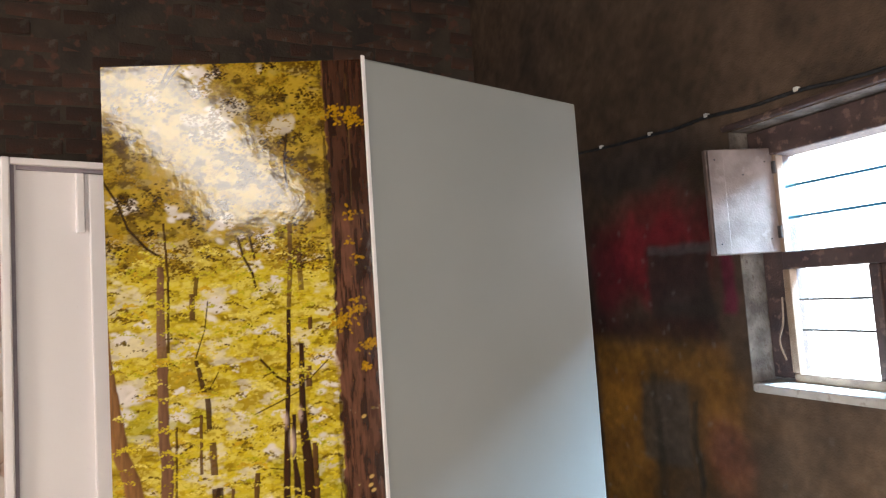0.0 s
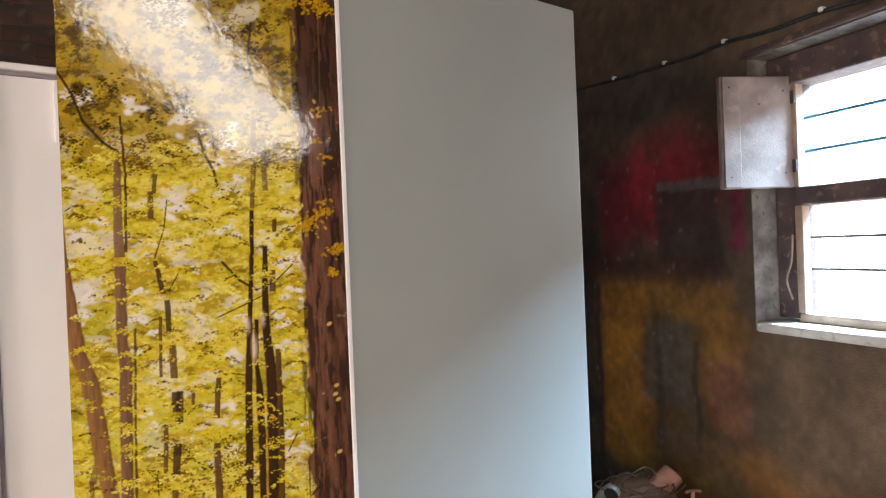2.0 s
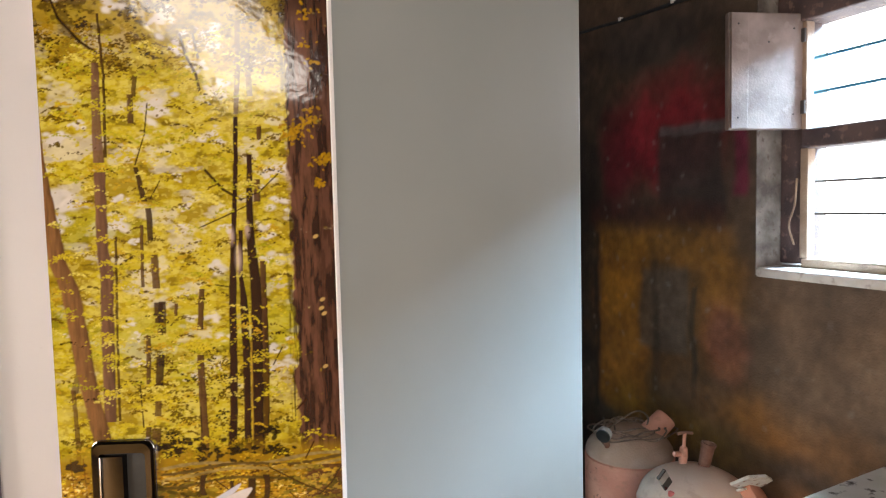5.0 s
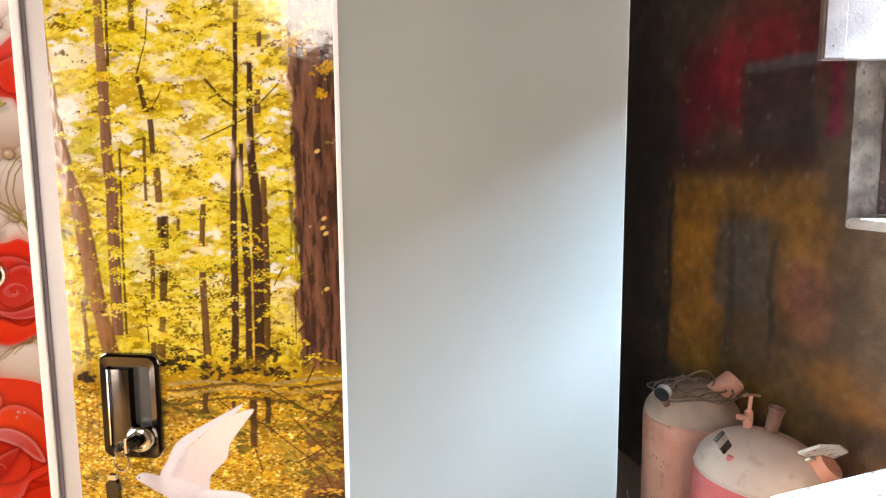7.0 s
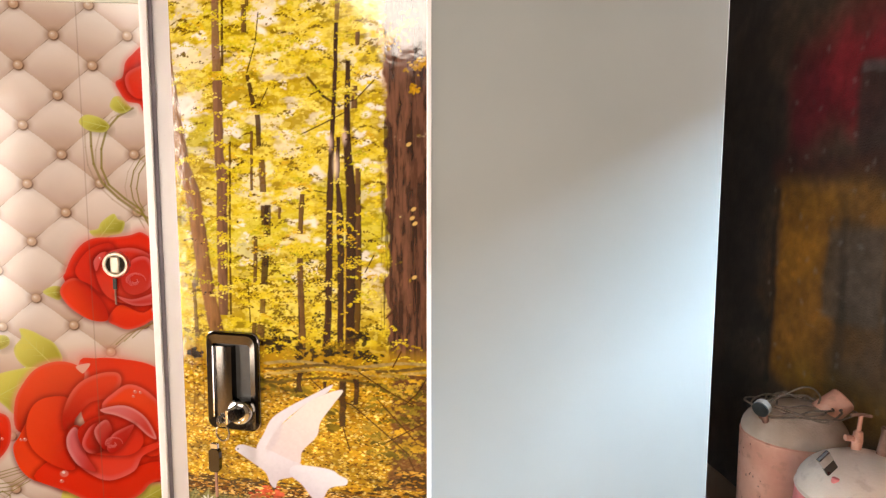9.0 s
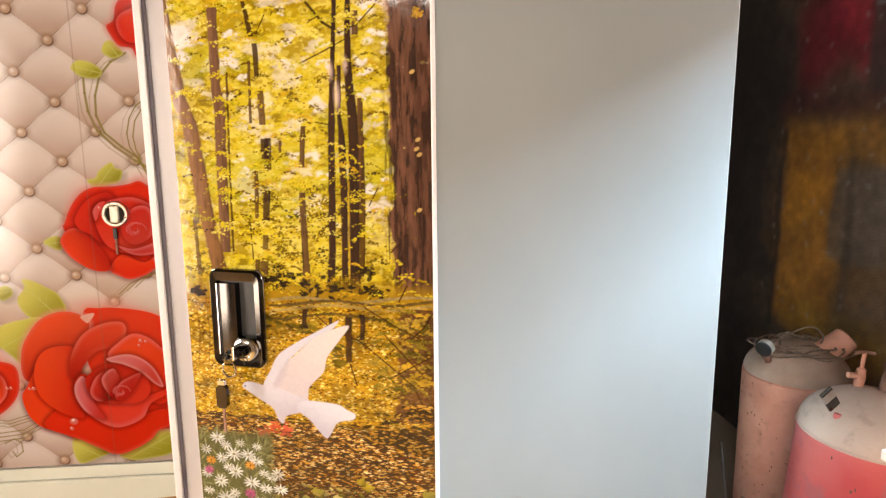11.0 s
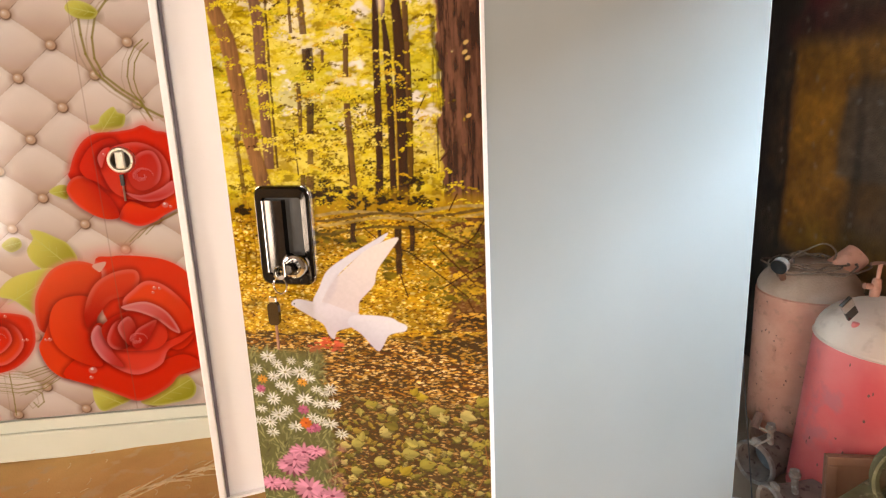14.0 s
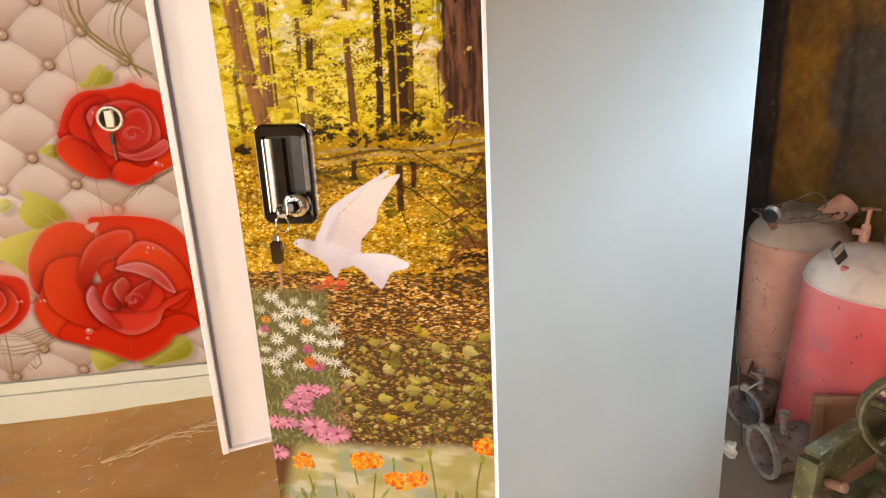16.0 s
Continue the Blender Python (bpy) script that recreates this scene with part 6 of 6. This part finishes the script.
def build_rear_tank():
    x, y, r = 0.853, 1.185, 0.148
    k = thing("pressure_tank", pose(x, y, floor_z(x, y) + 0.068, 0, 0, 0), "dusty salmon pressure tank with wire coiled on top", "tank", "pressure tanks")
    part("shell", lathe([(r * 0.9, 0), (r, 0.02), (r + 0.002, 0.465), (r - 0.004, 0.47)], 48), DUSTY_SALMON, k, smooth=True)
    dome = [(r - 0.003, 0.467)] + [(r * math.cos(a), 0.47 + 0.095 * math.sin(a)) for a in np.linspace(0.1, 1.5, 9)]
    part("dome", lathe(dome, 48), DUST, k, "dome under thick brown dust", smooth=True)
    part("foot_ring", lathe([(r * 0.86, -0.075), (r * 0.9, -0.075), (r * 0.9, 0.004), (r * 0.86, 0.004), (r * 0.86, -0.075)], 40, caps=False), RUST, k, smooth=True)
    g = pose(-0.118, -0.100, 0.572, 108, 0, -40) @ Matrix.Scale(0.72, 4)
    gauge = part("gauge", lathe([(0.030, -0.020), (0.033, -0.016), (0.033, 0.010), (0.030, 0.012)], 32, m=g), GREY_METAL, k, "pressure gauge with a scuffed pale case", smooth=True)
    part("gauge_face", lathe([(0.0325, 0.0105), (0.0325, 0.017), (0.028, 0.018), (0.001, 0.018)], 32, m=g), BLACK, gauge, smooth=True)
    part("gauge_stem", tube([(-0.112, -0.090, 0.56), (-0.09, -0.06, 0.50)], 0.010), RUST, k)
    part("neck", lathe([(0.040, 0), (0.042, 0.01), (0.038, 0.085), (0.033, 0.09), (0.031, 0.06)], 32, m=pose(0.070, 0.0, 0.525, 0, 50, 10)), DUSTY_SALMON, k, "salmon filler neck", smooth=True)
    part("nipple", tube([(-0.135, -0.09, 0.08), (-0.155, -0.115, 0.04)], 0.014), RUST, k)
    return k


def build_wire():
    bm = bmesh.new()
    for q in range(5):
        pts = []
        r = 0.075 + 0.016 * q
        for a in np.linspace(0.4 * q, 0.4 * q + 5.2, 12):
            pts.append((0.853 + r * math.cos(a) + 0.01 * RNG.normal(), 1.175 + 0.75 * r * math.sin(a) + 0.01 * RNG.normal(), 0.690 - 0.30 * r + 0.022 * RNG.random()))
        tube(pts, 0.0030, 6, bm)
    tube([(0.76, 1.17, 0.66), (0.80, 1.15, 0.70), (0.87, 1.15, 0.735), (0.915, 1.17, 0.70), (0.90, 1.18, 0.645)], 0.0030, 6, bm)
    tube([(0.75, 1.12, 0.63), (0.73, 1.10, 0.66), (0.74, 1.11, 0.70)], 0.003, 6, bm)
    tagged(part("wire_coil", bm, WIRE, smooth=True), "loose coil of dusty wire lying on the tank", "wire")


def build_front_tank():
    x, y, r = 0.908, 0.862, 0.168
    k = thing("pressure_tank", pose(x, y, floor_z(x, y) + 0.006, 0, 4.0, 0), "rose-red pressure tank with a cream dusty dome", "tank", "pressure tanks")
    part("shell", lathe([(r * 0.92, 0), (r, 0.02), (r, 0.492)], 56), ROSE_RED, k, smooth=True)
    dome = [(r + 0.0015, 0.485)] + [(r * math.cos(a) + 0.001, 0.492 + 0.112 * math.sin(a)) for a in np.linspace(0.02, 1.52, 12)]
    part("dome", lathe(dome, 56), CREAM_DUST, k, "cream dome dulled by dust", smooth=True)
    # Chrome plate in two tones: its dark and bright reflections set by material.
    part("bracket", box(-0.020, 0.020, -0.005, 0.005, -0.01, 0.075, 0.003), BLACK_CHROME, k, "chrome plate standing on the dome, dark reflection as its colour", m=pose(x - 0.085, y - 0.075, 0.640, 18, -42, 20) @ Matrix.Scale(0.85, 4))
    part("bracket_top", box(-0.0205, 0.0205, -0.0065, 0.0065, 0.034, 0.076, 0.003), CHROME, k, "upper half of the plate, bright reflection as its colour", m=pose(x - 0.085, y - 0.075, 0.640, 18, -42, 20) @ Matrix.Scale(0.85, 4))
    part("bracket_foot", lathe([(0.016, 0), (0.013, 0.022), (0.008, 0.024)], 20, m=pose(-0.112, -0.075, 0.545) @ Matrix.Scale(0.7, 4)), ROSE_RED, k, smooth=True)
    part("valve_body", lathe([(0.013, 0), (0.015, 0.03), (0.012, 0.055), (0.006, 0.060), (0.006, 0.105)], 24, m=pose(-0.030, 0.045, 0.596) @ Matrix.Scale(0.9, 4)), DUSTY_SALMON, k, "dusty red tap valve", smooth=True)
    part("valve_handle", tube([(-0.056, 0.040, 0.689), (-0.030, 0.045, 0.692), (-0.004, 0.050, 0.689)], 0.0048), RUST, k, smooth=True)
    part("side_outlet", tube([(-0.030, 0.045, 0.625), (-0.062, 0.037, 0.628)], 0.008), DUSTY_SALMON, k, smooth=True)
    part("outlet_cup", lathe([(0.014, 0), (0.017, 0.01), (0.019, 0.075), (0.022, 0.080), (0.022, 0.088), (0.016, 0.088), (0.014, 0.06)], 24, m=pose(0.022, 0.020, 0.585, 4, 6, 0)), RUST, k, smooth=True)
    part("neck", lathe([(0.040, 0), (0.042, 0.02), (0.036, 0.05), (0.028, 0.052)], 28, m=pose(0.105, -0.075, 0.535, 25, 35, 0)), DUSTY_SALMON, k, smooth=True)
    part("seam_bead", lathe([(r + 0.001, 0.486), (r + 0.004, 0.490), (r + 0.001, 0.495)], 56, caps=False), CREAM_DUST, k)
    part("hook", tube([(-0.012, -0.172, 0.275), (-0.004, -0.190, 0.262), (0.03, -0.192, 0.252), (0.09, -0.175, 0.258), (0.11, -0.14, 0.262)], 0.007), CREAM_DUST, k, "pale bent handle rod", smooth=True)
    return k


def build_card():
    k = thing("torn_card", pose(1.055, 0.765, 0.645, 50, 18, 25), "torn soiled white card caught on the tank neck", "card")
    part("sheet", prism([(-0.055, -0.03), (0.03, -0.045), (0.06, -0.01), (0.05, 0.035), (0.0, 0.05), (-0.05, 0.03)], -0.004, 0.004), PAPER, k)
    part("flap", prism([(-0.02, -0.06), (0.05, -0.05), (0.045, -0.01), (-0.03, -0.02)], -0.015, -0.010), PAPER, k)


def speckle_tank(k, r, z0, z1, count, material, seed):
    """Chips and drips of dried paint standing slightly proud of a tank's shell, in one part."""
    rng = np.random.default_rng(seed)
    bm = bmesh.new()
    for _ in range(count):
        a, z = rng.uniform(2.6, 5.6), rng.uniform(z0, z1)
        w, h = rng.uniform(0.001, 0.0032), rng.uniform(0.001, 0.006)
        ring = []
        for q in np.linspace(0, 2 * math.pi, 7, endpoint=False):
            s = rng.uniform(0.7, 1.2)
            aa, zz = a + s * w / r * math.cos(q), z + s * h * math.sin(q)
            ring.append(bm.verts.new(((r + 0.0012) * math.cos(aa), (r + 0.0012) * math.sin(aa), zz)))
        tip = bm.verts.new(((r + 0.0028) * math.cos(a), (r + 0.0028) * math.sin(a), z))
        for q in range(7):
            bm.faces.new((ring[q], ring[(q + 1) % 7], tip))
    tagged(part("paint_chips", bm, material, k), kind="stuff")


speckle_tank(build_rear_tank(), 0.150, 0.03, 0.45, 60, RUST, 3)
build_wire()
speckle_tank(build_front_tank(), 0.168, 0.03, 0.47, 34, RUST, 4)
build_card()


def build_pot(x, y, yaw, tilt, r, depth, label):
    z = floor_z(x, y)
    k = thing("paint_pot", pose(x, y, z + r * 0.98, 0, 0, yaw) @ pose(0, 0, 0, 90 + tilt, 0, 0), label, "pot", "spray pots")
    part("cup", lathe([(r * 0.72, -depth), (r * 0.95, -depth + 0.02), (r * 0.98, -0.01), (r * 1.06, -0.008), (r * 1.06, 0.0), (r * 0.93, 0.0), (r * 0.90, -0.02), (r * 0.86, -depth * 0.55)], 36), POT_BODY, k, "dusty cup", smooth=True)
    part("rim", lathe([(r * 0.95, -0.012), (r * 1.10, -0.010), (r * 1.12, 0.002), (r * 1.04, 0.008), (r * 0.93, 0.002), (r * 0.95, -0.012)], 36, caps=False), GREY_METAL, k, "paint-crusted pale rim", smooth=True)
    # Paint skin darkened in its colour to stand for shade inside the cup.
    part("paint_skin", lathe([(r * 0.86, -depth * 0.56), (r * 0.84, -depth * 0.5), (0.002, -depth * 0.52)], 30), POT_PAINT, k, "dried grey paint inside, darkened as shade", smooth=True)
    part("lug", box(-0.014, 0.014, r * 0.98, r * 1.28, -0.016, 0.0, 0.005), GREY_METAL, k)
    part("stem", lathe([(0.009, 0), (0.009, 0.045), (0.014, 0.048), (0.015, 0.056), (0.012, 0.058), (0.012, 0.068), (0.006, 0.070)], 20, m=pose(r * 0.25, r * 0.9, -depth * 0.35, -90, 0, 0)), GREY_METAL, k, smooth=True)
    return k


build_pot(0.660, 0.715, -75, 6, 0.067, 0.15, "paint-crusted spray pot lying on its side")
build_pot(0.672, 0.955, -54, 4, 0.063, 0.14, "dusty spray pot lying behind another")


def build_board():
    k = thing("framed_board", pose(0.755, 0.640, floor_z(0.8, 0.64), -6, 0, 3), "brown painted board with a raised rim leaning on the red tank", "board")
    part("panel", box(0.0, 0.30, 0.0, 0.010, 0.0, 0.27, 0.002), BROWN_METAL, k)
    part("rim", box(0.0, 0.30, -0.012, -0.001, 0.246, 0.27, 0.003), BROWN_METAL, k)
    part("rim", box(0.0, 0.026, -0.012, -0.001, 0.0, 0.2455, 0.003), BROWN_METAL, k)


build_board()


def build_machine():
    k = thing("green_machine", pose(0.0, 0.0, 0.0), "oily green workshop machine with a wheel", "machine")
    a, b = Vector((0.668, 0.420, 0.295)), Vector((0.930, 0.625, 0.330))

    def beam(name, p, q, w, h, material=GREEN):
        way = (q - p).normalized()
        side = way.cross(Vector((0, 0, 1))).normalized()
        up = side.cross(way)
        m = Matrix((way, side, up)).transposed().to_4x4()
        m.translation = p
        bm = box(0, (q - p).length, -w / 2, w / 2, -h / 2, h / 2, 0.005)
        return part(name, bm, material, k, m=m)

    beam("top_beam", a, b, 0.042, 0.018)
    beam("web_plate", a + Vector((0.004, 0.002, -0.066)), b + Vector((0, 0, -0.066)), 0.008, 0.105)
    leg = Vector((0.655, 0.410, floor_z(0.66, 0.41)))
    beam("leg", leg, a + Vector((0, 0, -0.012)), 0.05, 0.03)
    leg2 = Vector((0.94, 0.63, floor_z(0.94, 0.63)))
    beam("leg", leg2, b + Vector((-0.002, 0, -0.012)), 0.05, 0.03)
    beam("cross_bar", Vector((0.69, 0.44, 0.10)), Vector((0.92, 0.62, 0.11)), 0.04, 0.03)
    wheel = pose(0.900, 0.490, 0.355, 90, 0, -12)
    rim = part("wheel", lathe([(0.106, -0.016), (0.113, -0.016), (0.113, 0.016), (0.106, 0.016), (0.096, 0.006), (0.096, -0.006), (0.106, -0.016)], 48, m=wheel, caps=False), GREEN, k, "green flywheel with worn rim", smooth=True)
    part("hub", lathe([(0.030, -0.026), (0.030, 0.026), (0.016, 0.030)], 28, m=wheel), GREEN, rim, smooth=True)
    for q in range(5):
        aa = q * 2 * math.pi / 5 + 0.3
        part("spoke", spoke(aa, wheel), GREEN, rim)
    part("axle", tube([(0.868, 0.610, 0.330), (0.906, 0.455, 0.355)], 0.014), IRON, k)
    part("bolt", lathe([(0.012, 0), (0.012, 0.05), (0.007, 0.052)], 14, m=pose(0.715, 0.435, 0.215, 70, 0, 20)), RUST, k)
    return k


def spoke(a, m):
    bm = tube([(0.03 * math.cos(a), 0.03 * math.sin(a), 0), (0.102 * math.cos(a), 0.102 * math.sin(a), 0)], 0.008)
    bm.transform(m)
    return bm


build_machine()


def build_table():
    at = pose(0.730, 0.304, 0, 0, 0, 25.3)
    k = thing("work_table", at, "work table with a white black-speckled board top", "table")
    z = 0.76
    part("tabletop", box(0, 0.62, -0.80, 0, z - 0.02, z, 0.003), SPECKLED, k)
    for c in (0.05, 0.53):
        for d in (-0.76, -0.09):
            foot = at @ Vector((c, d, 0))
            part("leg", box(c, c + 0.035, d, d + 0.035, floor_z(foot.x, foot.y) - 0.02, z - 0.0205, 0.003), IRON, k)


build_table()


def build_cable():
    pts = [(1.55, 2.185), (1.388, 2.172), (1.15, 2.150), (0.929, 2.136), (0.80, 2.126), (0.647, 2.127), (0.47, 2.110), (0.302, 2.107), (0.066, 2.087), (-0.35, 2.09)]
    k = thing("wall_cable", ROOM, "sagging black cable clipped along the wall", "cable")
    part("cable", tube([(C_R - 0.008, d, z) for d, z in pts], 0.0065), CABLE, k, smooth=True)
    for d, z in ((1.23, 2.157), (0.929, 2.136), (0.647, 2.127), (0.302, 2.107)):
        part("clip", box(C_R - 0.019, C_R - 0.001, d - 0.007, d + 0.007, z - 0.002, z + 0.012, 0.003), WHITE, k)


build_cable()


def build_leaning_rods():
    k = thing("iron_rod", pose(0.60, 0.72, floor_z(0.6, 0.72)), "thin dark iron rod leaning behind the wardrobe", "rod")
    part("rod", tube([(0.045, 0.12, 0.0), (-0.035, 0.04, 0.50)], 0.002), IRON, k)
    part("wire_hook", tube([(0.03, 0.10, 0.20), (0.07, 0.09, 0.24), (0.035, 0.08, 0.27)], 0.003), GREY_METAL, k)


build_leaning_rods()


def build_litter():
    bm = bmesh.new()

    def stalk(x, y, ang, length, r=0.0022, bend=0.01):
        pts = []
        for s in (0, 0.35, 0.7, 1.0):
            px, py = x + length * s * math.cos(ang) + bend * math.sin(3 * s), y + length * s * math.sin(ang)
            pts.append((px, py, floor_z(px, py) + 0.006 + 0.006 * math.sin(3 * s)))
        tube(pts, r, 5, bm)

    for _ in range(26):
        s = RNG.random()
        stalk(-1.43 + 0.30 * s + RNG.normal(0, 0.015), 0.66 + 0.30 * s + RNG.normal(0, 0.015), RNG.normal(0.75, 0.35), RNG.uniform(0.05, 0.17), RNG.uniform(0.0015, 0.0035))
    for _ in range(70):
        stalk(RNG.uniform(-1.9, -0.5), RNG.uniform(0.2, 1.0), RNG.uniform(0, 6), RNG.uniform(0.01, 0.04), 0.0013)
    tagged(part("straw_litter", bm, STRAW), "scattered straw and chips on the earth floor", "litter", kind="stuff")
    bm = bmesh.new()
    bmesh.ops.create_icosphere(bm, subdivisions=3, radius=0.022)
    for v in bm.verts:
        v.co *= 1 + 0.7 * noise.noise(v.co * 70)
        v.co += Vector((0.60, 0.80, floor_z(0.6, 0.8) + 0.018))
    tagged(part("paper_scrap", bm, PAPER), "crumpled pale scrap of paper on the floor", "scrap")


build_litter()

# ---- bricks of the back wall ----


def build_bricks():
    bm = box(-0.112, 0.112, 0, 0.05, -0.034, 0.034, 0.006)
    for v in bm.verts:
        v.co += 0.004 * Vector((noise.noise(v.co * 31), noise.noise(v.co * 37 + Vector((3, 0, 0))), noise.noise(v.co * 29)))
    first = part("brick", bm, BRICK, WALL_NORTH)
    me = first.data
    z, row, n = 1.98, 0, 0
    while z < 3.28:
        c = -2.62 + (0.118 if row % 2 else 0)
        while c < 1.40:
            ob = first if n == 0 else new("brick", me)
            ob.parent = WALL_NORTH
            ob.matrix_basis = ROOM @ pose(c + RNG.normal(0, 0.004), D_B - 0.003 + RNG.normal(0, 0.007), z + RNG.normal(0, 0.005), RNG.normal(0, 2.5), RNG.normal(0, 1.2), RNG.normal(0, 2))
            n += 1
            c += 0.236
        z += 0.080
        row += 1


build_bricks()
